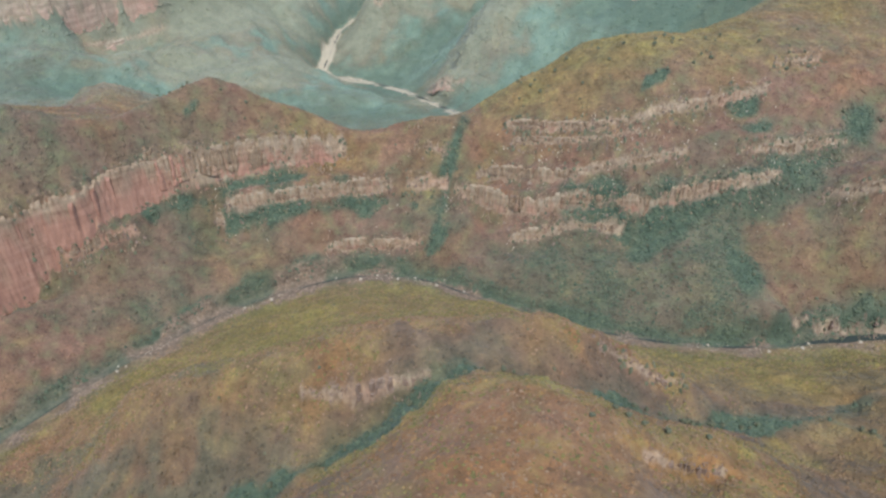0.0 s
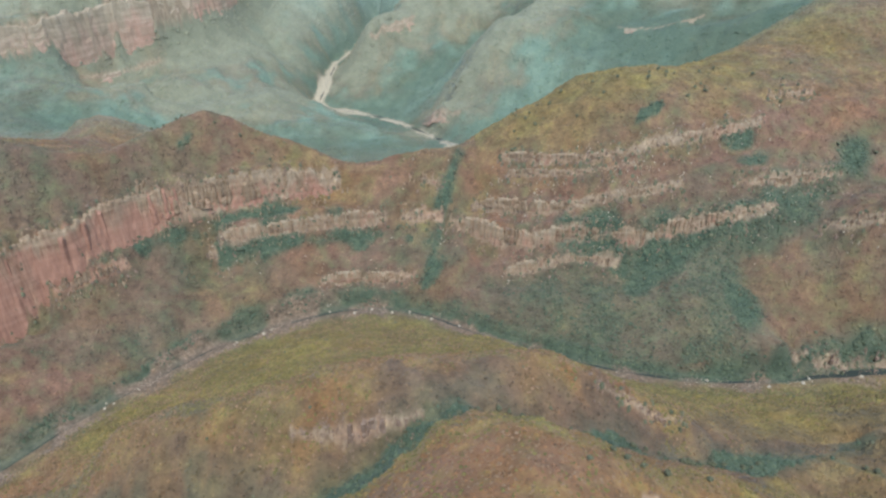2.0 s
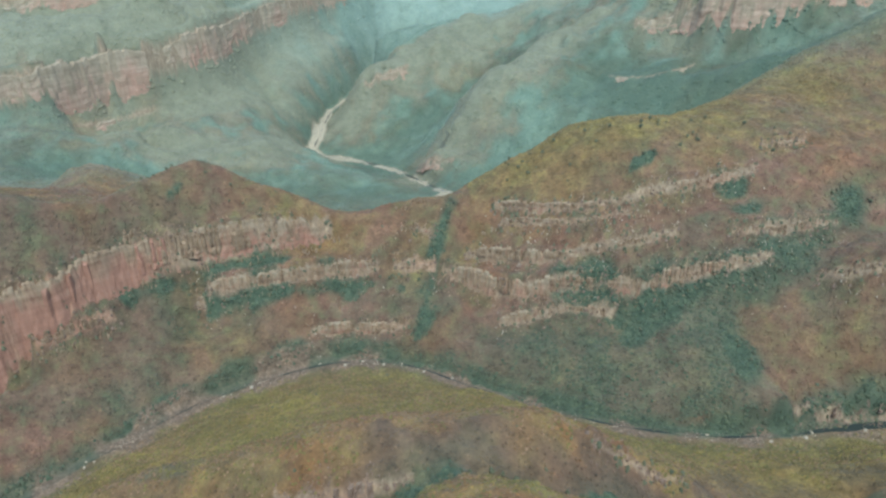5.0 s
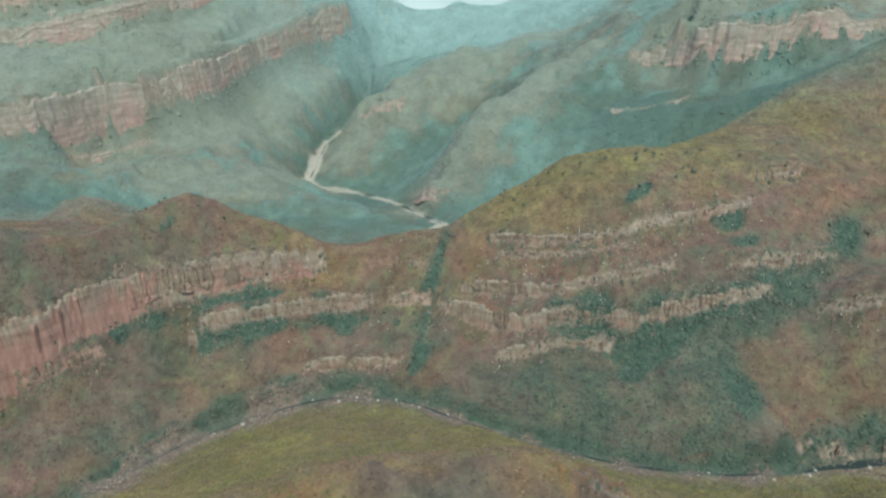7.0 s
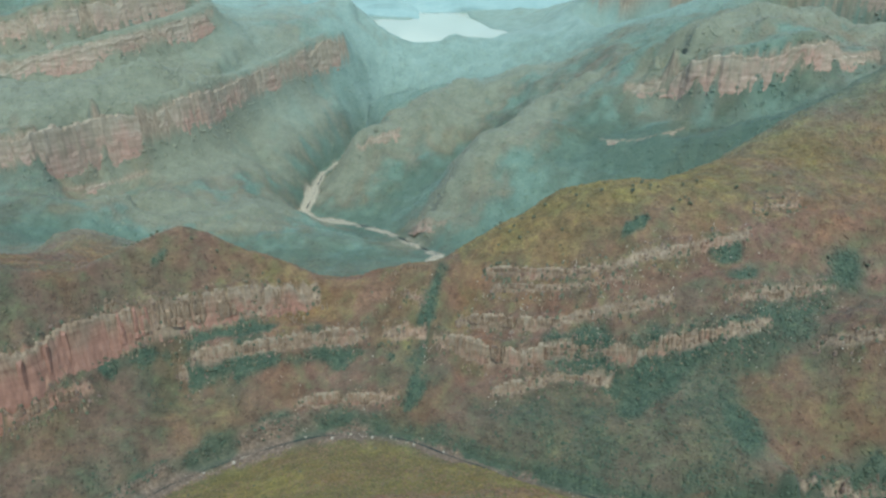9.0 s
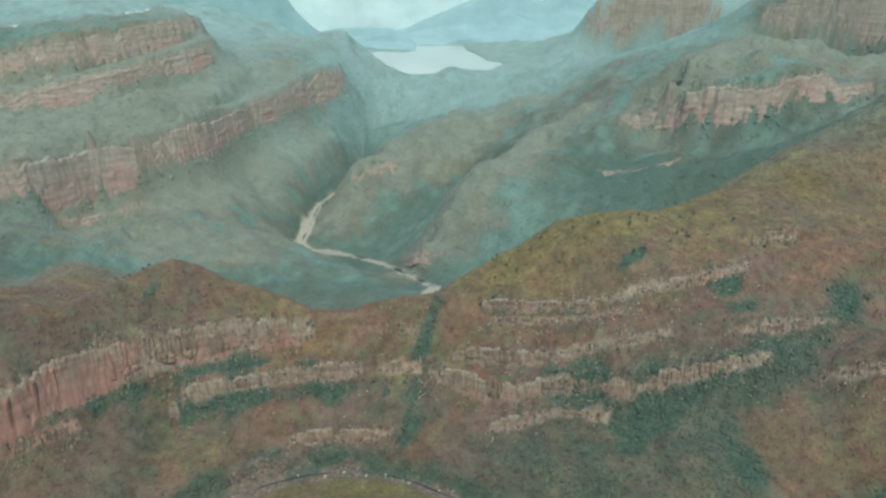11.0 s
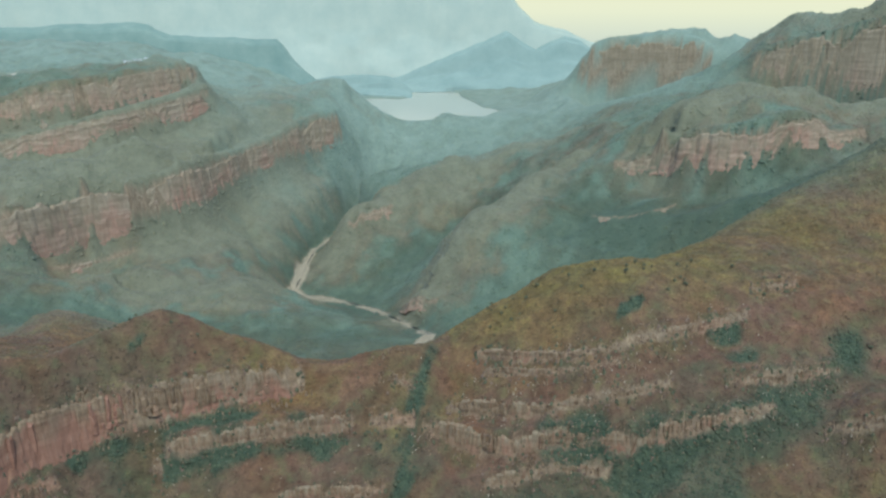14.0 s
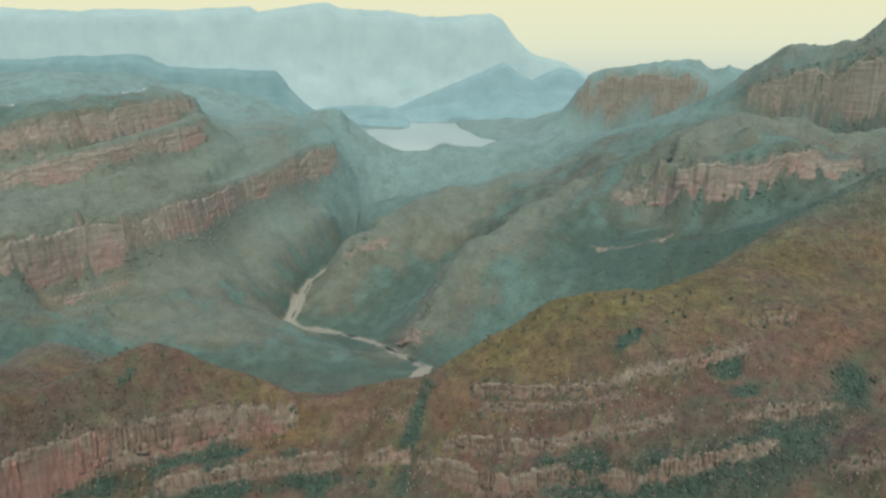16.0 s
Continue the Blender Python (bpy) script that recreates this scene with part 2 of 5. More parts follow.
BANDS["west_mesa_third"] = [(-1600, 2050, 420, 60, 26), (-1189, 2170, 438, 66, 28), (-1051, 2220, 470, 76, 30), (-926, 2320, 490, 76, 30), (-822, 2420, 508, 76, 30), (-758, 2500, 519, 66, 26), (-741, 2545, 513, 50, 24)]
BANDS["east_mesa_wall"] = [(532, 1900, 298, 22, 18), (578, 1880, 308, 30, 20), (634, 1850, 319, 40, 22), (661, 1820, 350, 60, 26), (669, 1795, 382, 82, 30), (730, 1755, 395, 84, 30), (814, 1722, 414, 84, 30), (882, 1702, 433, 76, 28), (936, 1700, 433, 56, 24), (979, 1712, 403, 34, 20), (1082, 1745, 400, 30, 18)]
BANDS["east_peak_wall"] = [(1153, 2500, 550, 60, 30), (1230, 2450, 588, 110, 36), (1292, 2410, 607, 150, 40), (1372, 2360, 624, 165, 42), (1459, 2300, 645, 175, 42), (1664, 2200, 668, 150, 40)]
BANDS["dome_wall"] = [(728, 3270, 507, 80, 40), (766, 3250, 550, 140, 44), (850, 3240, 576, 165, 46), (960, 3230, 586, 165, 46), (1096, 3225, 593, 160, 46), (1218, 3215, 586, 145, 44), (1278, 3200, 558, 110, 40)]
BANDS["middle_outcrop"] = [(-205, 2142, 78, 34, 20), (-170, 2150, 96, 44, 22), (-130, 2175, 104, 36, 20), (-80, 2215, 112, 22, 18)]
BANDS["east_gorge_ledge"] = [(446, 1764, 186, 5, 5), (476, 1716, 193, 7, 6), (519, 1700, 199, 8, 6), (565, 1676, 217, 8, 6), (633, 1719, 224, 5, 5)]
BANDS["west_gorge_ledge"] = [(-890, 1720, 74, 12, 10), (-850, 1772, 68, 18, 12), (-796, 1822, 66, 18, 12), (-745, 1866, 76, 12, 10)]
BANDS["gorge_bluff"] = [(-30, 1712, -28, 10, 12), (-9, 1677, 2, 20, 16), (22, 1644, 22, 26, 18), (53, 1617, 24, 18, 14)]


def densify(nodes, gap):
    nodes = [np.array(n, float) for n in nodes]
    out = []
    for a, b in zip(nodes[:-1], nodes[1:]):
        n = max(1, int(np.hypot(*(b - a)[:2]) / gap))
        out += [a + (b - a) * k / n for k in range(n)]
    return np.array(out + [nodes[-1]])


def outward(line):
    """The unit direction across a line, to its right as it runs: down the cliff's face."""
    d = np.gradient(line[:, :2], axis=0)
    d /= np.linalg.norm(d, axis=1)[:, None] + 1e-9
    return np.c_[d[:, 1], -d[:, 0]]


anchors = []
for name, nodes in LINES.items():
    mean_y = np.mean([n[1] for n in nodes])
    anchors.append(densify(nodes, 26 if 150 < mean_y < 1250 else 50))
# the far side of each crest falls away: distance behind, drop
for name, back, drop in (("crest_west", 34, 20), ("crest_east", 40, 22), ("east_peaks", 90, 70), ("dome_east", 90, 60), ("west_back", 90, 50), ("west_hump", 30, 16), ("mesa_east_crest", 60, 25)):
    line = densify(LINES[name], 30 if back < 50 else 50)
    anchors.append(np.c_[line[:, :2] - outward(line) * back, line[:, 2] - drop])
for nodes, gap in ((RIVER, 22), (GORGE_RIVER, 50)):
    anchors.append(densify(nodes, gap))
band_lines = {}
for name, nodes in BANDS.items():
    far = nodes[0][1] > 1300
    line = densify(nodes, 26 if far else 16)
    band_lines[name] = line
    out = outward(line)
    line[:, 3] += 0.40 * line[:, 4]
    line[:, 4] *= 0.35
    if not far and not name.startswith(("low", "spur", "near")):
        line[:, :3] = (0, 0, 620) + 0.987 * (line[:, :3] - (0, 0, 620))
    anchors.append(line[:, :3])
    back = 40 if far else 9
    anchors.append(np.c_[line[:, :2] - out * back, line[:, 2] + (5 if far else 3.5)])
    anchors.append(np.c_[line[:, :2] + out * np.maximum(line[:, 4:5], 18 if far else 3.2), line[:, 2] - line[:, 3]])
anchors = np.concatenate(anchors)
keep = []
for i in range(len(anchors)):
    if all((anchors[i, 0] - anchors[j, 0]) ** 2 + (anchors[i, 1] - anchors[j, 1]) ** 2 > 7.0 for j in keep):
        keep.append(i)
anchors = anchors[keep]
CENTRE = np.array((0.0, 1000.0))


def spline_matrix(pts, at):
    r2 = (pts[:, None, 0] - at[None, :, 0]) ** 2 + (pts[:, None, 1] - at[None, :, 1]) ** 2
    return -np.sqrt(r2 + 6.0)


def ground_fit():
    n = len(anchors)
    k = spline_matrix(anchors, anchors) - np.eye(n) * -0.06
    p = np.c_[np.ones(n), (anchors[:, :2] - CENTRE) / 1000]
    m = np.zeros((n + 3, n + 3))
    m[:n, :n], m[:n, n:], m[n:, :n] = k, p, p.T
    return np.linalg.solve(m, np.r_[anchors[:, 2], 0, 0, 0])


WEIGHTS = ground_fit()


def line_distance(pts, nodes):
    best = np.full(len(pts), 1e9)
    along = np.zeros(len(pts))
    for a, b in zip(nodes[:-1], nodes[1:]):
        a, b = np.array(a[:3], float), np.array(b[:3], float)
        d = b[:2] - a[:2]
        t = np.clip(((pts - a[:2]) @ d) / (d @ d), 0, 1)
        r = np.hypot(pts[:, 0] - a[0] - t * d[0], pts[:, 1] - a[1] - t * d[1])
        near = r < best
        best[near] = r[near]
        along[near] = (a[2] + t * (b[2] - a[2]))[near]
    return best, along


LAKE_Z = 273.0
LAKE = [(-320, 3950), (-330, 3500), (-260, 3060), (-140, 3010), (-33, 2984), (61, 2990), (124, 3080), (158, 3040), (279, 3040), (400, 3242), (363, 3436), (310, 3516),
        (291, 3744), (241, 4075), (241, 4342), (117, 4560), (-58, 4700), (-64, 4014), (-112, 3947), (-208, 4018)]


def inside(pts, ring):
    hit = np.zeros(len(pts), bool)
    for (xa, ya), (xb, yb) in zip(ring, ring[1:] + ring[:1]):
        if ya != yb:
            hit ^= ((ya > pts[:, 1]) != (yb > pts[:, 1])) & (pts[:, 0] < (xb - xa) * (pts[:, 1] - ya) / (yb - ya) + xa)
    return hit


def spur_form(x, y):
    """Ridges (over 0) and sharp runnels (under 0)."""
    return 0.42 - np.abs(fractal(x + 0.3 * y, y, 190, 3, 15))


def ground(pts):
    """Ground height, distance to the near river and to the gorge river, at points (x, y)."""
    z = np.empty(len(pts))
    for s in range(0, len(pts), 20000):
        q = pts[s:s + 20000]
        z[s:s + 20000] = WEIGHTS[:len(anchors)].astype(np.float32) @ spline_matrix(anchors.astype(np.float32), q.astype(np.float32)) + WEIGHTS[len(anchors)] + (q - CENTRE) / 1000 @ WEIGHTS[-2:]
    x, y = pts[:, 0], pts[:, 1]
    far = step(1100, 2400, y) * (1 - 0.55 * step(2350, 2900, y))
    # spurs and runnels that run down the slopes, then rough ground
    rough = spur_form(x, y) * (7 + 20 * far) + fractal(x, y, 110, 3, 5) * (4 + 15 * far) + fractal(x, y, 34, 3, 9) * (3.0 + 4 * far) + fractal(x, y, 10, 2, 3) * 1.1
    d1, z1 = line_distance(pts, RIVER)
    d2, z2 = line_distance(pts, GORGE_RIVER)
    lake = inside(pts, LAKE)
    ring = line_distance(pts, [(*p, 0) for p in LAKE + LAKE[:1]])[0]
    calm = step(4, 40, d1) * step(4, 170, d2) * step(20, 260, ring)
    beyond = y > 1300
    wall = np.full(int(beyond.sum()), 1e9)
    for nodes in BANDS.values():
        if nodes[0][1] > 1300:
            wall = np.minimum(wall, line_distance(pts[beyond], nodes)[0])
    calm[beyond] *= 0.25 + 0.75 * step(30, 130, wall)
    z = z + rough * calm
    w1, w2 = 1 - step(9, 24, d1), 1 - step(10, 30, d2)
    z = z * (1 - w1) + (z1 - 1.0) * w1
    z = z * (1 - w2) + (z2 - 1.0) * w2
    around = 1 - step(0, 22, ring)
    z = np.where(lake, LAKE_Z - 6, z * (1 - around) + (LAKE_Z + 2) * around)
    return z, d1, d2


# ---- materials ----
def material(name):
    m = bpy.data.materials.new(name)
    m.use_nodes = True
    return m, m.node_tree.nodes, m.node_tree.links, m.node_tree.nodes["Principled BSDF"]


def noise_node(n, l, co, size, detail=4.0, rough=0.6, stretch=(1, 1, 1)):
    """Noise whose forms are about that many metres across."""
    mp = n.new("ShaderNodeMapping")
    mp.inputs["Scale"].default_value = [k / size for k in stretch]
    l.new(co, mp.inputs["Vector"])
    t = n.new("ShaderNodeTexNoise")
    t.inputs["Scale"].default_value = 1.0
    t.inputs["Detail"].default_value = detail
    t.inputs["Roughness"].default_value = rough
    l.new(mp.outputs["Vector"], t.inputs["Vector"])
    return t.outputs["Fac"]


def ramp(n, l, fac, stops):
    r = n.new("ShaderNodeValToRGB")
    e = r.color_ramp.elements
    while len(e) < len(stops):
        e.new(0.5)
    for k, (p, c) in enumerate(stops):
        e[k].position, e[k].color = p, (*c, 1)
    l.new(fac, r.inputs["Fac"])
    return r.outputs["Color"]


def blend(n, l, fac, a, b, mode="MIX"):
    m = n.new("ShaderNodeMix")
    m.data_type, m.blend_type = "RGBA", mode
    for sock, v in ((m.inputs["Factor"], fac), (m.inputs["A"], a), (m.inputs["B"], b)):
        if isinstance(v, (int, float)):
            sock.default_value = v
        elif isinstance(v, tuple):
            sock.default_value = (*v, 1)
        else:
            l.new(v, sock)
    return m.outputs["Result"]


def bump(n, l, bsdf, height, strength, distance):
    b = n.new("ShaderNodeBump")
    b.inputs["Strength"].default_value, b.inputs["Distance"].default_value = strength, distance
    l.new(height, b.inputs["Height"])
    l.new(b.outputs["Normal"], bsdf.inputs["Normal"])


def maths(n, l, op, a, b=0.0):
    m = n.new("ShaderNodeMath")
    m.operation, m.use_clamp = op, True
    for k, v in enumerate((a, b)):
        if isinstance(v, (int, float)):
            m.inputs[k].default_value = v
        else:
            l.new(v, m.inputs[k])
    return m.outputs[0]


def attribute(n, name):
    a = n.new("ShaderNodeAttribute")
    a.attribute_name = name
    return a.outputs["Fac"]


def position(n):
    return n.new("ShaderNodeNewGeometry").outputs["Position"]


DRY_BRUSH = [(0.35, (0.094, 0.051, 0.034)), (0.5, (0.137, 0.075, 0.050)), (0.65, (0.188, 0.107, 0.072))]
DULL_GREEN = [(0.35, (0.066, 0.056, 0.032)), (0.5, (0.093, 0.078, 0.044)), (0.65, (0.130, 0.106, 0.060))]
DRY_GRASS = [(0.35, (0.124, 0.057, 0.021)), (0.52, (0.196, 0.092, 0.033)), (0.65, (0.258, 0.131, 0.051))]
# mauve-brown bush, darkened to carry the near face's shading
SHADED_THICKET = [(0.35, (0.068, 0.043, 0.027)), (0.5, (0.104, 0.064, 0.040)), (0.65, (0.148, 0.094, 0.060))]
RUSSET = [(0.35, (0.114, 0.058, 0.035)), (0.5, (0.164, 0.085, 0.052)), (0.65, (0.226, 0.126, 0.079))]
OLIVE_TURF = [(0.35, (0.086, 0.061, 0.023)), (0.5, (0.124, 0.086, 0.031)), (0.65, (0.174, 0.122, 0.045))]
GREEN_SCRUB = [(0.35, (0.096, 0.071, 0.022)), (0.5, (0.145, 0.105, 0.031)), (0.65, (0.202, 0.149, 0.045))]
# gorge ridge bush, lightened by aerial haze in the colour
HAZED_RIDGE = [(0.35, (0.144, 0.136, 0.090)), (0.5, (0.174, 0.162, 0.108)), (0.65, (0.208, 0.190, 0.128))]
FOREST = [(0.35, (0.046, 0.058, 0.037)), (0.55, (0.063, 0.076, 0.048)), (0.65, (0.090, 0.100, 0.062))]
# the darkest stop paints shade into the cracks between rock columns
ROCK = [(0.34, (0.088, 0.055, 0.035)), (0.48, (0.205, 0.136, 0.083)), (0.66, (0.322, 0.226, 0.140))]
BROWN_ROCK = [(0.28, (0.110, 0.070, 0.048)), (0.48, (0.162, 0.106, 0.074)), (0.70, (0.240, 0.168, 0.120))]
CRACKED_ROCK = [(0.28, (0.110, 0.074, 0.052)), (0.48, (0.220, 0.150, 0.100)), (0.70, (0.350, 0.254, 0.172))]
# far slopes: aerial haze put into the base colours, palest farthest out
HAZED_BUSH = [(0.35, (0.114, 0.145, 0.106)), (0.5, (0.136, 0.168, 0.122)), (0.65, (0.164, 0.194, 0.140))]
FAR_HAZE = [(0.35, (0.194, 0.228, 0.184)), (0.5, (0.216, 0.248, 0.200)), (0.65, (0.246, 0.274, 0.220))]
RED_ROCK = [(0.28, (0.185, 0.092, 0.060)), (0.5, (0.276, 0.142, 0.093)), (0.72, (0.350, 0.200, 0.136))]


def ground_material(name, low, high):
    m, n, l, b = material(name)
    co = position(n)
    grain, patch, broad = noise_node(n, l, co, 4, 6, 0.75), noise_node(n, l, co, 38, 5), noise_node(n, l, co, 160, 3)
    mixed = maths(n, l, "ADD", maths(n, l, "MULTIPLY", grain, 0.5), maths(n, l, "MULTIPLY", patch, 0.5))
    turf = noise_node(n, l, co, 26, 5, 0.65)
    c = blend(n, l, maths(n, l, "MULTIPLY", maths(n, l, "SUBTRACT", turf, 0.44), 4.5), ramp(n, l, mixed, DRY_BRUSH), ramp(n, l, mixed, DULL_GREEN))
    dry = blend(n, l, maths(n, l, "MULTIPLY", maths(n, l, "SUBTRACT", broad, 0.42), 3.5), ramp(n, l, mixed, DRY_GRASS), ramp(n, l, mixed, RUSSET))
    dry = blend(n, l, maths(n, l, "MULTIPLY", maths(n, l, "SUBTRACT", turf, 0.50), 4.5), dry, ramp(n, l, mixed, OLIVE_TURF))
    c = blend(n, l, attribute(n, "grass"), c, dry)
    c = blend(n, l, attribute(n, "shaded_thicket"), c, ramp(n, l, mixed, SHADED_THICKET))
    spots = maths(n, l, "ADD", attribute(n, "scrub"), maths(n, l, "MULTIPLY", maths(n, l, "SUBTRACT", patch, 0.52), 1.6))
    c = blend(n, l, maths(n, l, "MULTIPLY", spots, maths(n, l, "GREATER_THAN", attribute(n, "scrub"), 0.02)), c, ramp(n, l, mixed, GREEN_SCRUB))
    c = blend(n, l, attribute(n, "ridge"), c, ramp(n, l, mixed, HAZED_RIDGE))
    c = blend(n, l, attribute(n, "woodland"), c, ramp(n, l, mixed, HAZED_BUSH))
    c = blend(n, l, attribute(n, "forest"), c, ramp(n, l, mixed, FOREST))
    c = blend(n, l, attribute(n, "far_haze"), c, ramp(n, l, mixed, FAR_HAZE))
    streak = noise_node(n, l, co, 5, 5, 0.7, (1, 1, 0.12))
    rock = blend(n, l, attribute(n, "red"), ramp(n, l, streak, CRACKED_ROCK), ramp(n, l, streak, RED_ROCK))
    c = blend(n, l, attribute(n, "rock"), c, rock)
    c = blend(n, l, attribute(n, "bed"), c, ramp(n, l, grain, [(0.35, (0.090, 0.058, 0.040)), (0.5, (0.142, 0.094, 0.065)), (0.68, (0.23, 0.165, 0.118))]))
    c = blend(n, l, attribute(n, "sand"), c, ramp(n, l, grain, [(0.3, (0.18, 0.138, 0.094)), (0.5, (0.31, 0.245, 0.170)), (0.7, (0.46, 0.38, 0.27))]))
    density = ramp(n, l, noise_node(n, l, co, 13, 4, 0.6), [(0.34, (0.74, 0.77, 0.74)), (0.5, (1.0, 1.0, 1.0)), (0.66, (1.22, 1.19, 1.12))])
    tall = maths(n, l, "ADD", attribute(n, "woodland"), maths(n, l, "ADD", attribute(n, "ridge"), attribute(n, "far_haze")))
    c = blend(n, l, maths(n, l, "MAXIMUM", maths(n, l, "SUBTRACT", 1.0, tall), 0.30), c, density, "MULTIPLY")
    # every bush differs a little from its neighbours
    island = n.new("ShaderNodeNewGeometry").outputs["Random Per Island"]
    c = blend(n, l, 1.0, c, ramp(n, l, island, [(0.0, (low, low * 1.03, low)), (0.45, (0.95, 0.96, 0.94)), (0.85, (1.05, 1.04, 1.0)), (1.0, (high, high * 0.97, high * 0.88))]), "MULTIPLY")
    l.new(c, b.inputs["Base Color"])
    b.inputs["Roughness"].default_value = 0.95
    b.inputs["Specular IOR Level"].default_value = 0.15
    # faint sheen lifts grazing far slopes in place of haze
    b.inputs["Sheen Weight"].default_value, b.inputs["Sheen Roughness"].default_value = 0.04, 0.6
    bump(n, l, b, grain, 0.45, 1.6)
    return m


def rock_material(name, pale, red, layered=0.45, bed_size=6):
    m, n, l, b = material(name)
    co = position(n)
    info = n.new("ShaderNodeObjectInfo")
    streak = noise_node(n, l, co, 4, 6, 0.7, (1, 1, 0.15))
    layer = noise_node(n, l, co, bed_size, 4, 0.6, (0.1, 0.1, 1))
    broad = noise_node(n, l, co, 90, 2)
    t = maths(n, l, "ADD", maths(n, l, "MULTIPLY", streak, 1 - layered), maths(n, l, "MULTIPLY", layer, layered))
    redness = maths(n, l, "MULTIPLY", maths(n, l, "SUBTRACT", maths(n, l, "ADD", broad, maths(n, l, "MULTIPLY", info.outputs["Random"], 0.25)), 0.74), 4.0)
    redness = maths(n, l, "ADD", redness, attribute(n, "salmon"))
    c = blend(n, l, redness, ramp(n, l, t, pale), ramp(n, l, t, red))
    c = blend(n, l, attribute(n, "cream"), c, ramp(n, l, t, [(0.28, (0.155, 0.114, 0.074)), (0.7, (0.305, 0.234, 0.154))]))
    tint = ramp(n, l, info.outputs["Random"], [(0.0, (0.93, 0.92, 0.92)), (0.5, (0.98, 0.98, 0.98)), (1.0, (1.03, 1.02, 1.01))])
    c = blend(n, l, 1.0, c, tint, "MULTIPLY")
    l.new(c, b.inputs["Base Color"])
    b.inputs["Roughness"].default_value = 0.9
    b.inputs["Specular IOR Level"].default_value = 0.2
    bump(n, l, b, t, 0.8, 1.5)
    return m


def foliage_material(name, stops):
    m, n, l, b = material(name)
    geo = n.new("ShaderNodeNewGeometry")
    leaf = noise_node(n, l, geo.outputs["Position"], 1.6, 4, 0.7)
    t = maths(n, l, "ADD", maths(n, l, "MULTIPLY", leaf, 0.6), maths(n, l, "MULTIPLY", geo.outputs["Random Per Island"], 0.4))
    l.new(ramp(n, l, t, stops), b.inputs["Base Color"])
    b.inputs["Roughness"].default_value = 0.9
    b.inputs["Specular IOR Level"].default_value = 0.1
    bump(n, l, b, leaf, 1.0, 0.8)
    return m


def plain_material(name, stops, size, rough=0.9, relief=0.4):
    m, n, l, b = material(name)
    t = noise_node(n, l, position(n), size, 5, 0.65)
    l.new(ramp(n, l, t, stops), b.inputs["Base Color"])
    b.inputs["Roughness"].default_value = rough
    bump(n, l, b, t, relief, size * 0.2)
    return m


def water_material(name, colour, rough, shine=0.25):
    m, n, l, b = material(name)
    b.inputs["Base Color"].default_value = (*colour, 1)
    b.inputs["Roughness"].default_value = rough
    b.inputs["IOR"].default_value = 1.33
    b.inputs["Specular IOR Level"].default_value = shine
    bump(n, l, b, noise_node(n, l, position(n), 3, 3), 0.15, 0.3)
    return m


GROUND, FAR_BUSH = ground_material("bush_covered_ground", 0.80, 1.22), ground_material("far_canyon_bush", 0.86, 1.12)
NEAR_BUSH = ground_material("slope_bushes", 0.70, 1.28)
SANDSTONE = rock_material("weathered_sandstone", ROCK, RED_ROCK)
SALMON_SANDSTONE = rock_material("salmon_sandstone", RED_ROCK, RED_ROCK)
# pink stone of the far cliffs, paled by haze painted into the colour
HAZED_SANDSTONE = rock_material("hazed_pink_sandstone", [(0.30, (0.172, 0.128, 0.088)), (0.46, (0.266, 0.203, 0.138)), (0.66, (0.360, 0.284, 0.196))], [(0.30, (0.200, 0.118, 0.082)), (0.48, (0.300, 0.180, 0.124)), (0.68, (0.380, 0.246, 0.174))], 0.5, 9)
NEAR_SANDSTONE = rock_material("brown_weathered_rock", BROWN_ROCK, BROWN_ROCK)
LEAF_DRY = foliage_material("dry_twigs", [(0.25, (0.100, 0.067, 0.048)), (0.5, (0.145, 0.098, 0.070)), (0.8, (0.20, 0.138, 0.098))])
LEAF_OLIVE = foliage_material("olive_leaves", [(0.25, (0.072, 0.072, 0.030)), (0.5, (0.125, 0.112, 0.042)), (0.8, (0.19, 0.160, 0.058))])
LEAF_DARK = foliage_material("dark_green_leaves", [(0.25, (0.048, 0.058, 0.036)), (0.5, (0.066, 0.077, 0.048)), (0.8, (0.094, 0.102, 0.061))])
BARK = plain_material("bark", [(0.3, (0.08, 0.06, 0.045)), (0.7, (0.17, 0.13, 0.10))], 0.4)
PALE_STONE = plain_material("pale_river_stone", [(0.3, (0.22, 0.168, 0.115)), (0.7, (0.42, 0.340, 0.240))], 2.0)
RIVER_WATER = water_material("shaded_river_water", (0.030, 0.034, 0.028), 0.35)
# lake base colour holds a painted reflection of the pale sky
LAKE_WATER = water_material("sky_pale_lake_water", (0.47, 0.43, 0.335), 0.10, 0.22)


def quick_mesh(name, verts, faces, mat):
    """A mesh from arrays: verts n x 3, faces m x 3 or m x 4."""
    me = bpy.data.meshes.new(name)
    k = faces.shape[1]
    me.vertices.add(len(verts))
    me.vertices.foreach_set("co", np.ascontiguousarray(verts, np.float32).ravel())
    me.loops.add(len(faces) * k)
    me.loops.foreach_set("vertex_index", np.ascontiguousarray(faces, np.int32).ravel())
    me.polygons.add(len(faces))
    me.polygons.foreach_set("loop_start", np.arange(0, len(faces) * k, k, dtype=np.int32))
    me.update(calc_edges=True)
    me.materials.append(mat)
    return me


# ---- the ground: one sheet from behind the camera to the horizon ----
row_y = np.concatenate([np.arange(-1500, 180, 42.0), np.arange(180, 1130, 2.7), 1130 + np.cumsum(np.linspace(2.9, 9, 200)), np.arange(2325, 4930, 14.0)])
col_u = np.concatenate([-1 - np.cumsum(np.linspace(0.008, 0.10, 24))[::-1], np.linspace(-1, 1, 560), 1 + np.cumsum(np.linspace(0.008, 0.10, 24))])
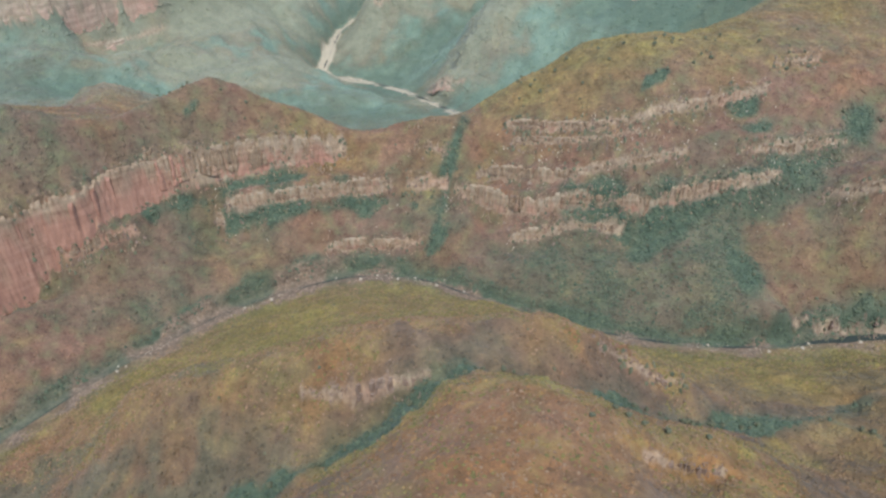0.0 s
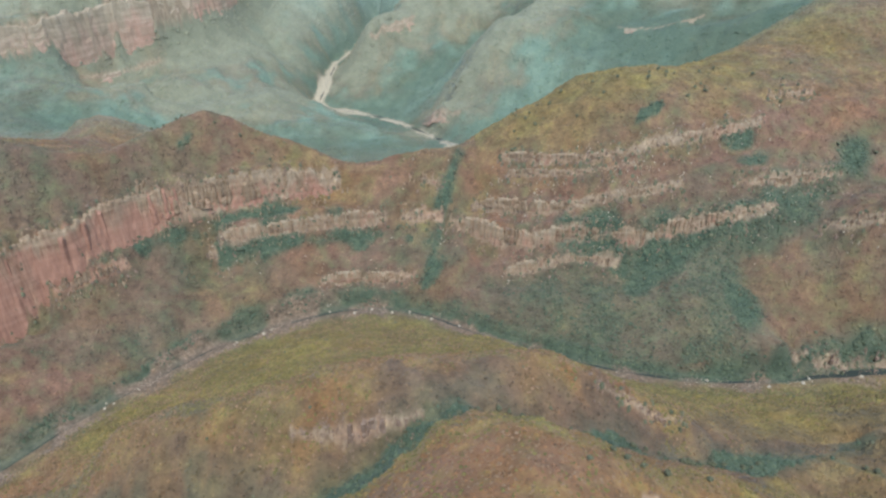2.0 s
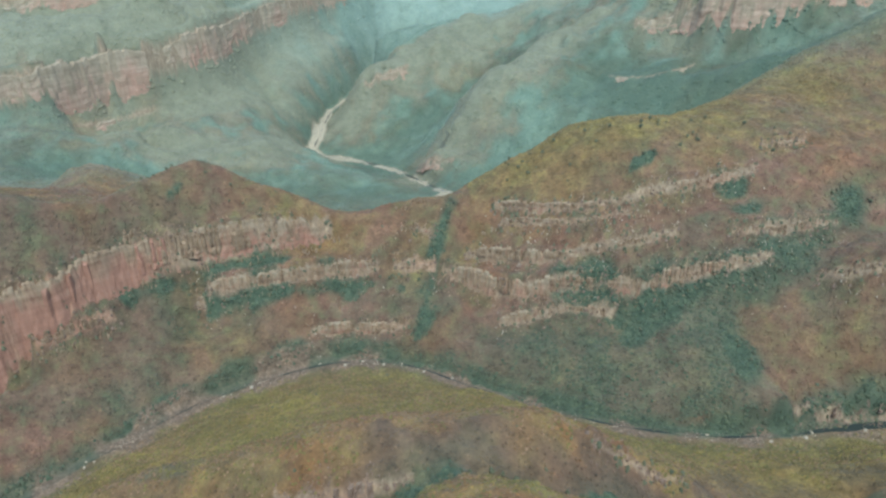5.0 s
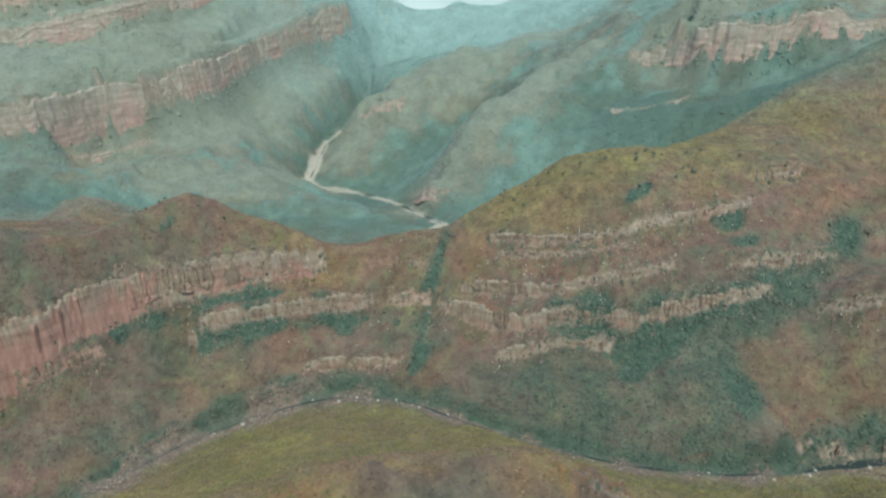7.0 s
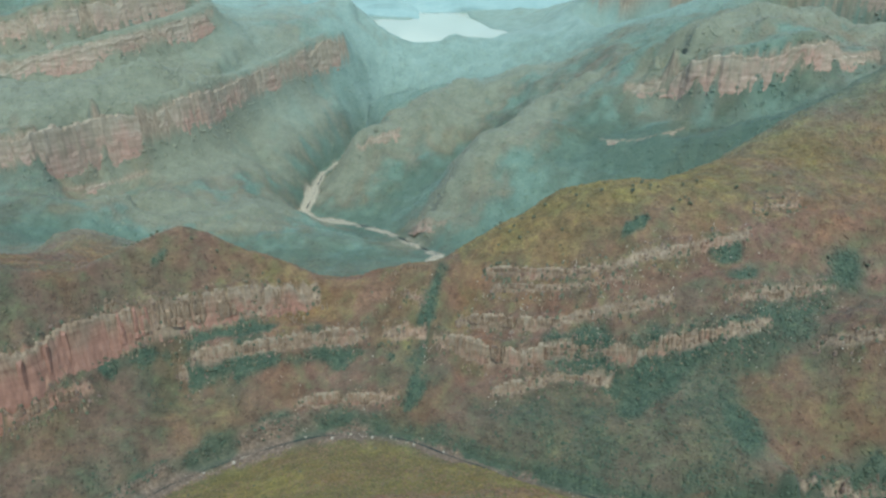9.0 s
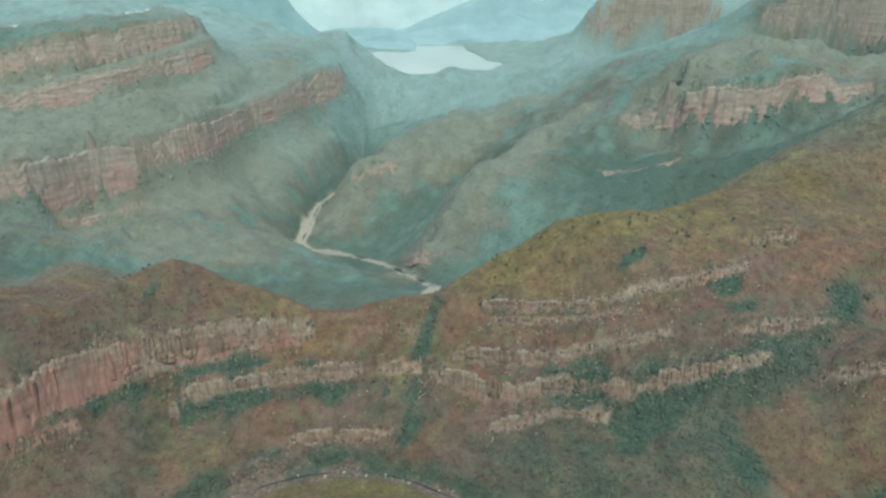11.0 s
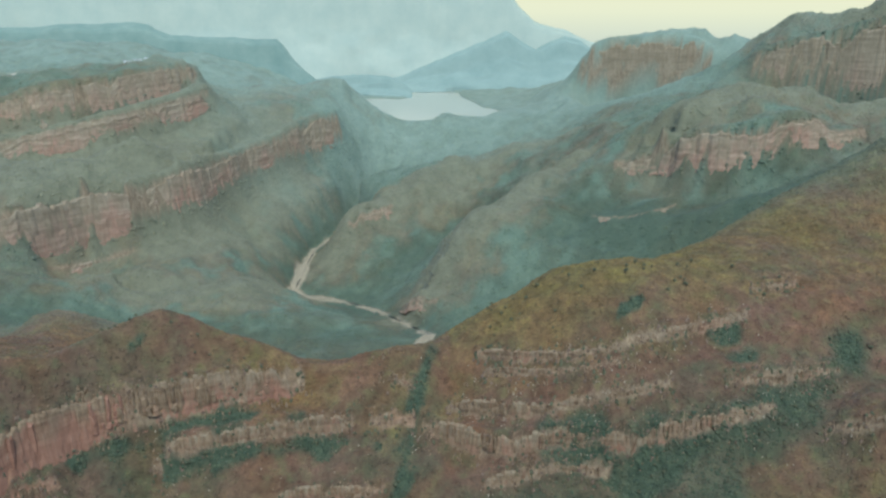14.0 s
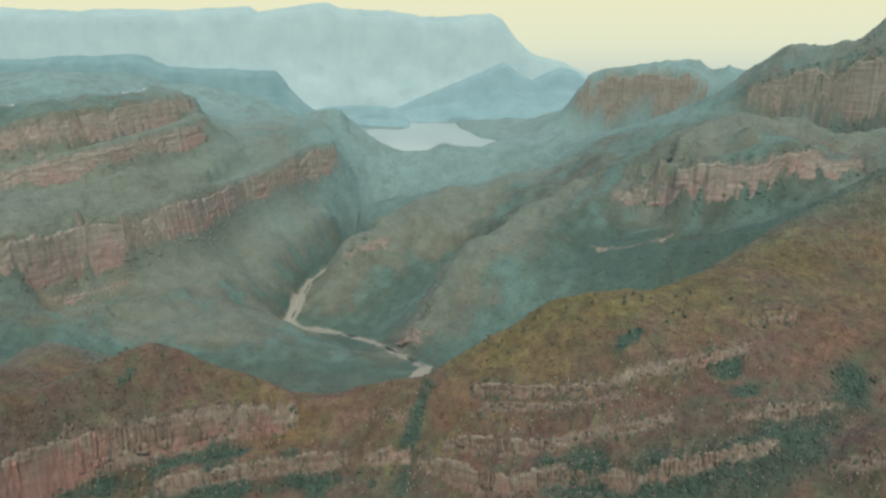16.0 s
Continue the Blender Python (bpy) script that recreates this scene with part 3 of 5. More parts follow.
half_width = np.maximum(420, 110 + 0.72 * row_y)
gx, gy = col_u[None, :] * half_width[:, None], np.repeat(row_y[:, None], len(col_u), 1)
PTS = np.c_[gx.ravel(), gy.ravel()]
gz, river_d, gorge_d = ground(PTS)
GZ = gz.reshape(gx.shape)
nr, nc = gx.shape


def height_at(x, y):
    """Ground height of the sheet at arrays x, y."""
    hw = np.maximum(420, 110 + 0.72 * y)
    fr, fc = np.interp(y, row_y, np.arange(nr)), np.interp(x / hw, col_u, np.arange(nc))
    r, c = np.minimum(fr.astype(int), nr - 2), np.minimum(fc.astype(int), nc - 2)
    a, b = fr - r, fc - c
    return (GZ[r, c] * (1 - b) + GZ[r, c + 1] * b) * (1 - a) + (GZ[r + 1, c] * (1 - b) + GZ[r + 1, c + 1] * b) * a


# steepness of the sheet, for bare rock
dzy = np.gradient(GZ, axis=0) / np.gradient(gy, axis=0)
dzx = np.gradient(GZ, axis=1) / np.gradient(gx, axis=1)
SLOPE = np.hypot(dzx, dzy)

# woods: lines and half widths
WOODS = [
    # central gully: a dark wood strip added in place of its shadow
    ([(34, 1040), (18, 985), (10, 950), (-6, 905), (-20, 860)], 7),
    ([(-330, 902), (-230, 918), (-130, 932), (-60, 940)], 6),
    ([(-440, 868), (-380, 906), (-300, 934), (-220, 950)], 5),
    ([(180, 884), (225, 876), (262, 852)], 9),
    ([(300, 850), (350, 852), (400, 856), (455, 866), (540, 890), (600, 930)], 18),
    ([(280, 822), (335, 838)], 18),
    ([(395, 800), (412, 750)], 13),
    ([(-420, 330), (-210, 380), (-100, 397), (-18, 413), (40, 441), (140, 450), (240, 466), (370, 495)], 1.5),
    ([(400, 500), (430, 470), (440, 430)], 4),
    ([(300, 985), (330, 992)], 3),
    ([(-372, 960), (-365, 972)], 3),
    ([(420, 968), (450, 960)], 6),
    ([(470, 925), (440, 915)], 7),
]


def cover(pts, d1, d2, slope):
    """What grows or lies at points, and painted far haze: grass, scrub, forest, rock, red, sand, each 0 to 1."""
    x, y = pts[:, 0], pts[:, 1]
    ragged = fractal(x, y, 40, 3, 21)
    forest = np.zeros(len(pts))
    for nodes, wide in WOODS:
        d = line_distance(pts, [(*p, 0) for p in nodes])[0]
        forest = np.maximum(forest, 1 - step(0.0, 2.8 * wide, d + 16 * ragged))
    forest = np.maximum(forest, (y < 1130) * (y > 700) * (y > np.interp(x, [p[0] for p in RIVER], [p[1] for p in RIVER])) * np.clip(0.34 * step(-0.1, 0.65, fractal(x, y, 75, 4, 25)) * (1 - 0.7 * step(930, 990, y)) + 0.22 * step(-120, -240, x) * (1 - step(860, 930, y)) + 0.52 * step(-10, 110, x) * (1 - step(390, 460, x)) * (1 - step(840, 890, y)), 0, 0.72))
    north = y > np.interp(x, [p[0] for p in RIVER], [p[1] for p in RIVER])
    forest = np.maximum(forest, np.where(north, 0.95, 0.35) * (1 - step(14, 40, d1 + 10 * ragged)))
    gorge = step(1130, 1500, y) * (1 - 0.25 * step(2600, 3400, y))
    patches = fractal(x, y, 240, 3, 31)
    form = spur_form(x, y)
    ridge = np.full(len(pts), 1e9)
    for key in ("middle_ridge", "middle_ridge_back", "gorge_spur", "west_bench", "west_plateau", "west_saddle", "mesa_east_crest", "west_hump", "east_peaks"):
        ridge = np.minimum(ridge, line_distance(pts, LINES[key])[0])
    bench = line_distance(pts, LINES["west_bench"])[0] - 150
    ridge = 1 - step(30, 170, np.minimum(ridge, bench) + 60 * ragged)
    # haze painted as cover: bluish bush past the crest, paler with distance
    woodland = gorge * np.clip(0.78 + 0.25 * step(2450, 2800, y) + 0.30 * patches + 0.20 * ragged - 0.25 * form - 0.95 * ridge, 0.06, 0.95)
    far_haze = step(2250, 3100, y + 160 * patches) * np.clip(0.85 + 0.3 * ragged, 0, 1)
    floor = np.minimum(d2, np.minimum(line_distance(pts, LINES["gorge_floor"])[0], line_distance(pts, LINES["east_valley"])[0]))
    # the east talus joins the forest mask to darken its shaded slope
    floor = np.minimum(floor, np.minimum(line_distance(pts, LINES["middle_gully"])[0], line_distance(pts, LINES["east_talus"])[0] - 40))
    forest = np.maximum(forest, gorge * np.clip(0.55 * (1 - step(10, 190, floor + 70 * ragged)) + 0.2 * step(0.05, -0.35, form) - 0.6 * ridge, 0, 0.6) * (1 - 0.8 * step(2500, 3100, y)))
    # wooded east valley side, its shade painted as denser forest colour
    shade = np.minimum(line_distance(pts, LINES["east_talus"])[0], line_distance(pts, LINES["east_valley"])[0])
    forest = np.maximum(forest, gorge * np.clip(0.8 * (1 - step(60, 210, shade + 60 * ragged)), 0, 0.70) * step(300, 420, x))
    near_back = step(500, 640, y + 40 * ragged) * (1 - step(14, 30, -d1 + 30)) * np.where(north, 0, 1) * (y < 860) * (y > 480)
    scrub = np.clip(near_back * 0.8 + 0.22 * (1 - step(-190, -60, x + 30 * ragged)) * (y < 500) + 0.30 * step(120, 260, x) * (y < 660) + (0.44 - 0.24 * step(450, 700, x)) * step(960, 1080, y) * (y < 1350) * (x > 60) + 0.25 * fractal(x, y, 90, 3, 41) + 0.10 - 0.12 * (y > 680) * (y < 940), 0, 1)
    grass = np.clip(0.9 * (1 - step(640, 800, y)) * np.where(north, 0, 1) * (1 - 0.4 * step(-150, -260, x)) + 0.22 * step(905, 1010, y) * (y < 1350) + 0.40 * fractal(x, y, 70, 3, 51), 0, 1)
    # the south face of the near ridge: mauve-brown bush with form shading put into its colour, above a gully wood;
    # yellow-green scrub along the front brow
    gully = LINES["near_gully_west"] + LINES["near_gully_east"]
    gully_d = line_distance(pts, gully)[0]
    above = y > np.interp(x, [p[0] for p in gully], [p[1] for p in gully])
    face = 0.95 * np.where(above, 1 - step(26, 62, gully_d + 30 * ragged), 0) * (y < 530)
    grass = grass * (1 - 0.85 * face)
    scrub = scrub * (1 - 0.7 * face)
    forest = np.maximum(forest, np.where(above, np.maximum(0.30 * (1 - step(6, 36, gully_d + 26 * ragged)), 0.68 * (1 - step(4, 15, gully_d + 14 * ragged))), 0.4 * (1 - step(3, 14, gully_d + 8 * ragged))) * (y < 530))
    forest = np.maximum(forest, 0.42 * (1 - step(-240, -90, x + 40 * ragged)) * (y < 520) * step(-0.25, 0.35, fractal(x, y, 36, 4, 95)))
    brow = 1 - step(6, 34, line_distance(pts, LINES["front_crest"])[0] + 16 * ragged)
    scrub = np.clip(scrub + 0.8 * brow * step(-160, -60, x), 0, 1) * np.where(y < 470, 0.35 + 0.65 * step(-0.3, 0.3, fractal(x, y, 28, 3, 91)), 1)
    # flanks and low foreground take the same darker bush colour
    flank = 1.0 * (1 - step(-190, -40, x + 60 * ragged)) * (1 - step(420, 520, y + 40 * ragged)) + 0.95 * step(210, 330, x + 50 * ragged) * (1 - step(560, 640, y))
    low = 0.8 * (1 - step(300, 345, y + 30 * ragged)) * step(60, 160, x + 30 * ragged)
    shaded_thicket = np.clip(np.maximum(face, np.maximum(flank, low)) * (0.75 + 0.6 * fractal(x, y, 30, 3, 97)), 0, 0.9) * np.where(north, 0, 1)
    scrub = scrub * (1 - 0.6 * shaded_thicket)
    rock = np.zeros(len(pts))
    for line in band_lines.values():
        near = (np.abs(x - line[:, 0].mean()) < np.ptp(line[:, 0]) / 2 + 60) & (np.abs(y - line[:, 1].mean()) < np.ptp(line[:, 1]) / 2 + 60)
        out = outward(line)
        foot = np.c_[line[:, :2] + out * (line[:, 4:5] * 0.5 + 1.5), line[:, 2]]
        d = line_distance(pts[near], foot)[0]
        w = line[:, 4].mean() * 0.5 + 0.8
        rock[near] = np.maximum(rock[near], 0.9 * (1 - step(w, w + 3.5, d + 4.0 * np.abs(ragged[near]))))
    red = np.clip(step(-330, -480, x) * (y < 1000) * 0.9 + 0.5 * fractal(x, y, 60, 2, 61) * (y < 1300), 0, 1)
    fine = fractal(x, y, 34, 3, 71)
    bed = 0.9 * (1 - step(4.5, 12.0, d1 + 11 * fine - 3 - 9 * step(-120, -260, x))) * (0.25 + 0.75 * step(-0.25, 0.15, fractal(x, y, 55, 2, 81)))
    broadening = 14 * np.exp(-((x + 345) ** 2 + (y - 2060) ** 2) / 110 ** 2) + 13 * np.exp(-((x - 22) ** 2 + (y - 1470) ** 2) / 60 ** 2) + 3 * np.exp(-((x + 230) ** 2 + (y - 1930) ** 2) / 70 ** 2)
    sand = 1 - step(3, 10, d2 + 9 * fine - broadening)
    return dict(grass=grass, scrub=scrub, forest=forest, rock=rock, red=red, sand=sand, bed=bed, woodland=woodland, ridge=0.9 * gorge * ridge, far_haze=far_haze, shaded_thicket=shaded_thicket)


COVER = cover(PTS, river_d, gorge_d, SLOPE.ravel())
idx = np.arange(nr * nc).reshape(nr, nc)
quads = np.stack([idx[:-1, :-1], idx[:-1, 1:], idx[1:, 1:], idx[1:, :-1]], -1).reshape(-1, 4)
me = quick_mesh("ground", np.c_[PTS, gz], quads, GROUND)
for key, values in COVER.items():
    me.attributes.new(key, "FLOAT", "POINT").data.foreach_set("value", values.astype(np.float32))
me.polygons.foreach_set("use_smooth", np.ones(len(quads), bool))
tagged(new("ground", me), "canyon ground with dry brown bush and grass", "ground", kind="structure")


# ---- water ----
def ribbon(name, nodes, width, lift, mat, shift=0.0, wide=None):
    line = densify(nodes, 8)
    for _ in range(6):
        line[1:-1] = (line[:-2] + 2 * line[1:-1] + line[2:]) / 4
    out = outward(line)
    s = np.arange(len(line)) * 8.0
    w = width * np.clip(3.0 * smooth_noise(s / 34, s * 0, 3) - 1.0, 0.02, 1.3) * (0.5 + smooth_noise(s / 11, s * 0, 5))
    w = w * (1 - 0.6 * step(-200, -280, line[:, 0]))
    if wide:
        w = w + wide[2] * step(wide[0], wide[1], line[:, 0])
    mid = line[:, :2] + out * (shift + 2.0 * fractal(s, s * 0, 60, 2, 8))[:, None]
    left, right = mid - out * w[:, None] / 2, mid + out * w[:, None] / 2
    v = np.concatenate([np.c_[left, line[:, 2] + lift], np.c_[right, line[:, 2] + lift]])
    k = len(line)
    f = np.array([(i, i + 1, k + i + 1, k + i) for i in range(k - 1)])
    return new(name, quick_mesh(name, v, f, mat))


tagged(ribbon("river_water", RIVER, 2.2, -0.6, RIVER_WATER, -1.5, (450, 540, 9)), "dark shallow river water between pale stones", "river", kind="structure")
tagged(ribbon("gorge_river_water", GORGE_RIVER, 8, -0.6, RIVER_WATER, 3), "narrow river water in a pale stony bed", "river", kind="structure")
ring = [(*p, LAKE_Z) for p in LAKE]
bm = bmesh.new()
f = bm.faces.new([bm.verts.new(p) for p in ring])
bmesh.ops.triangulate(bm, faces=[f])
me = bpy.data.meshes.new("lake_water")
bm.to_mesh(me)
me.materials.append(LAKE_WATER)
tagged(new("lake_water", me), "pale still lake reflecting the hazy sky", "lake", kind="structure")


# ---- cliffs: bands of weathered sandstone columns ----
def column_mesh(seed, mat):
    rng = random.Random(seed)
    bm = bmesh.new()
    sides = rng.choice((5, 6, 7))
    rings = []
    for lev, (z, r) in enumerate(((0, 1.12), (0.35, 1.0), (0.72, 0.95), (1.0, 0.72))):
        dx, dy = rng.uniform(-0.10, 0.10), rng.uniform(-0.10, 0.10)
        rings.append([bm.verts.new((0.5 * r * math.cos(a) * rng.uniform(0.75, 1.25) + dx, 0.5 * r * math.sin(a) * rng.uniform(0.75, 1.25) + dy, z + (rng.uniform(-0.12, 0.10) if 0 < lev else 0)))
                      for a in [2 * math.pi * k / sides for k in range(sides)]])
    for a, b in zip(rings[:-1], rings[1:]):
        for k in range(sides):
            bm.faces.new((a[k], a[(k + 1) % sides], b[(k + 1) % sides], b[k]))
    bm.faces.new(rings[-1])
    me = bpy.data.meshes.new("rock_column")
    bm.to_mesh(me)
    bm.free()
    me.materials.append(mat)
    return me


COLUMNS = [column_mesh(k, SANDSTONE) for k in range(10)]
RED_COLUMNS = [column_mesh(k, SALMON_SANDSTONE) for k in range(10)]
HAZED_COLUMNS = [column_mesh(k, HAZED_SANDSTONE) for k in range(10)]
BROWN_COLUMNS = [column_mesh(k, NEAR_SANDSTONE) for k in range(10)]
BAND_LABELS = {
    "west_wall": "tall salmon and tan sandstone cliff above wooded slope", "great_band": "long tan sandstone cliff of weathered columns",
    "west_mesa_wall": "high pink sandstone cliff under a grassy bench", "east_mesa_wall": "overhanging pink sandstone cliff of a green mesa",
}


def redness(name, x):
    """The share of salmon-coloured stone along a cliff."""
    if name == "west_wall":
        return 0.85 if x < -430 else 0.30
    if name == "great_band":
        return 0.28 if 280 < x < 400 else 0.10
    return {"east_band": 0.25, "west_mesa_wall": 0.5, "east_mesa_wall": 0.35}.get(name, 0.10)


def rock_band(name, line, seed):
    rng = random.Random(seed)
    far = line[0][1] > 1300
    size = 12.0 if far else 4.2 if name == "west_wall" else 2.5
    line = densify(line, size * (0.5 if far else 0.62))
    out = outward(line)
    s = np.arange(len(line)) * 1.0
    colour = fractal(s, s * 0 + 20, 22, 3, seed + 9)
    wander, gaps, drape = fractal(s, s * 0, 14, 3, seed), fractal(s, s * 0 + 50, 12, 3, seed + 3), fractal(s, s * 0 + 90, 16, 3, seed + 5)
    root, roots = None, []
    for i, (x, y, top, high, run) in enumerate(line):
        if i % 110 == 0:
            root = new("rock_cliff")
            roots.append(root)
            mid = line[min(i + 55, len(line) - 1)]
            root.location = (mid[0], mid[1], mid[2] - mid[3])
            base = Vector(root.location)
            tagged(root, BAND_LABELS.get(name, "ledge of tan sandstone columns on the slope"), "cliff", "cliff bands")
        if far or gaps[i] > 0.50 or rng.random() < (0.45 if name == "west_wall" else 0.8 if name == "near_bank_rocks" else 0.35):
            continue
        if (name == "west_wall" and x < -400 and rng.random() < 0.85) or (name == "near_bank_rocks" and rng.random() < 0.6):
            continue
        top -= high * (0.14 + 0.30 * max(0.0, drape[i] + 0.1))
        red = colour[i] * 0.5 + 0.5 + rng.uniform(-0.15, 0.15) < redness(name, x)
        end = min(1.0, (min(i, len(line) - 1 - i) + rng.uniform(-4, 4)) / 20.0)
        if end < 0.1:
            continue
        top -= 0.8 * high * (1 - end)
        high *= 0.25 + 0.75 * end
        tiers = 1 if high < 10 else 2 if high < 40 else 3
        for k in range(tiers):
            if rng.random() < (0.10, 0.30, 0.40)[k]:
                continue
            u = run * (0.4 + 0.8 * k / tiers) + wander[i] * size * 0.55 + rng.uniform(-0.2, 0.2) * size + 1.6
            px, py = x + out[i][0] * u, y + out[i][1] * u
            zt = top - high * k / tiers * rng.uniform(0.8, 1.2) - rng.uniform(0, 1) ** 2 * (0.5 if name == "west_wall" else 0.35) * high + 0.3
            zb = top - high * (0.95 + 0.25 * drape[i]) - 2.0
            w = (size + 0.012 * high) * rng.choice((0.4, 0.6, 0.9, 1.3, 1.8) if name == "west_wall" else (0.45, 0.6, 0.8, 1.0, 1.4, 2.0))
            kind = (BROWN_COLUMNS if name.startswith("near") else RED_COLUMNS if red and name == "west_wall" else COLUMNS)
            col = new("rock_column", kind[rng.randrange(10)])
            col.parent = root
            turn = math.degrees(math.atan2(out[i][1], out[i][0])) + rng.uniform(-25, 25)
            col.matrix_basis = pose(px - base.x, py - base.y, zb - base.z, rng.uniform(-2, 2), rng.uniform(-2, 2), turn) @ Matrix.Diagonal((w, w, max(2.5, zt - zb), 1))
    return roots


def rock_face(name, line, seed, roots):
    """The cliff's body behind its columns: a broken, layered and jointed wall, one mesh for each stretch."""
    far = line[0][1] > 1300
    size, gap, rows = (11.0, 2.6, 30) if far else (4.0, 0.9, 17) if name == "west_wall" else (2.2, 0.7, 10)
    line = densify(line, gap)
    out = outward(line)
    n = len(line)
    s = np.arange(n) * gap
    x, y, top, high, run = line.T
    bend = fractal(s, s * 0 + 7, size * 9, 3, seed) * size * (0.42 if far else 0.8)
    gaps, drape = fractal(s, s * 0 + 50, size * 9, 3, seed + 3), fractal(s, s * 0 + 90, size * 7, 3, seed + 5)
    cell = np.floor(s / (size * (0.9 if far else 1.0)) + (1.6 if far else 1.3) * fractal(s, s * 0 + 3, size * 3.5, 3, seed + 6))
    smooth = step(-380, -450, x) if name == "west_wall" else 0.0 * x
    taper = np.clip((np.minimum(s, s[-1] - s) + 3 * size * drape) / ((4 if far else 10) * size), 0.0, 1) ** 0.7
    lost = (0.12 * step(0.1, 0.6, gaps) if far else 0.9 * (step(-0.1, 0.35, gaps) if name.startswith("low") else step(0.15, 0.5, gaps))) * (1 - smooth)
    rim = lattice(cell, cell * 0, seed)
    crown = top - high * (0.85 * (1 - taper) + 0.30 * np.clip(drape + 0.1, 0, 1) * (1 - 0.5 * smooth) + lost + (0.10 if far else 0.30) * rim * rim * (1 - 0.7 * smooth)) + 0.3
    foot = top - high * (1.0 + 0.25 * drape) - 3.0
    u1 = 1.2 + bend + run * 1.15 + size * 0.5
    foot = np.minimum(foot, height_at(x + out[:, 0] * u1, y + out[:, 1] * u1) - (8.0 if far else 2.5))
    verts, salmon, cream = [], [], []
    levels = 6 if far else 3
    width = np.maximum(run, 18) if far else run
    for j in range(rows):
        v = max(0.0, (j - 1) / (rows - 2))
        sway = (0.2 if far else 0.6) * fractal(s, s * 0 + 31, size * 6, 2, seed + 8)
        tier = np.floor(levels * v + sway)
        within = levels * v + sway - tier
        joint = (lattice(cell + 13 * (tier if not far else tier // 3), tier * (not far), seed + 2) - 0.5) * (1 - 0.75 * smooth)
        fine = fractal(s, s * 0 + v * high * 1.5, size * 0.8, 2, seed + 12)
        slab = lattice(np.floor(s / size + 3 * tier), tier + 2, seed + 4)
        if far:
            # hard beds stand out, soft ones are worn back; deep clefts part the buttresses
            bed = lattice(tier, tier * 0 + 3, seed + 7) - 0.35
            cleft = step(0.55, 0.9, fractal(s, s * 0 + 60, size * 5, 3, seed + 13))
            u = 2.0 + bend * (0.7 + 0.5 * v) + width * (0.22 + 0.72 * v) + size * (0.26 * joint + 0.16 * bed * (within < 0.8) + 0.07 * fine) - 6.0 * cleft
        else:
            u = 1.2 + bend + run * (0.25 + 0.9 * v) + size * (0.50 * joint + 0.66 / levels * tier + 0.18 * fine)
        z = crown + (foot - crown) * v + 0.1 * size * fine * (0.2 < v)
        if j == 0:
            u, z = u - 2.2 * size, z - 0.5 * size
        verts.append(np.c_[x + out[:, 0] * u, y + out[:, 1] * u, z])
        # walls beyond 2400 m lose salmon and gain cream, imitating distance haze
        red = np.array([redness(name, a) for a in x]) if not far else 0.2 if y[0] < 2400 else -0.3
        cream.append((0.45 * far) * (slab > 0.55) * slab + 0.3 * (far and y[0] > 2400) + np.clip((0.5 if far else 0.8) * (1 - step(0.15, 0.65, v + 0.5 * lattice(cell, cell * 0 + 5, seed) - 0.25)) * (lattice(cell, cell * 0 + 9, seed) > 0.35), 0, 1) + 0 * x)
        if name == "west_wall":
            cream[-1] = (0.55 - 0.25 * smooth) * (1 - step(0.22, 0.5, v + 0.25 * smooth + 0.42 * fractal(s, s * 0 + v * high, 14, 3, seed + 30)))
        salmon.append(np.clip(red * 0.9 + (1.3 * (v - 0.3) if name == "west_wall" else 1.2 * (v - 0.3) if far else 0.15 * joint) + 0.6 * fractal(s, s * 0 + v * 40, size * 6, 3, seed + 20), 0, 1) * (v > 0.12))
    verts, salmon, cream = np.stack(verts), np.stack(salmon), np.stack(cream)
    mat = HAZED_SANDSTONE if far else NEAR_SANDSTONE if name.startswith("near") else SANDSTONE
    if name.startswith("near"):
        salmon *= 0
        cream *= 0.6
    step_n = max(1, n // len(roots) + 1)
    for k, root in enumerate(roots):
        a, b = k * step_n, min(n, (k + 1) * step_n + 1)
        if b - a < 2:
            continue
        base = np.array(root.location)
        part_v = verts[:, a:b].reshape(-1, 3) - base
        i = np.arange(rows * (b - a)).reshape(rows, b - a)
        f = np.stack([i[1:, :-1], i[1:, 1:], i[:-1, 1:], i[:-1, :-1]], -1).reshape(-1, 4)
        me = quick_mesh("rock_face", part_v, f, mat)
        me.attributes.new("salmon", "FLOAT", "POINT").data.foreach_set("value", salmon[:, a:b].ravel().astype(np.float32))
        me.attributes.new("cream", "FLOAT", "POINT").data.foreach_set("value", cream[:, a:b].ravel().astype(np.float32))
        new("rock_face", me).parent = root


for k, (name, nodes) in enumerate(band_lines.items()):
    sections = rock_band(name, nodes, k + 1)
    if name not in ("near_rocks", "near_front_rocks", "near_bank_rocks", "low_west_rocks"):
        rock_face(name, nodes, k + 1, sections)


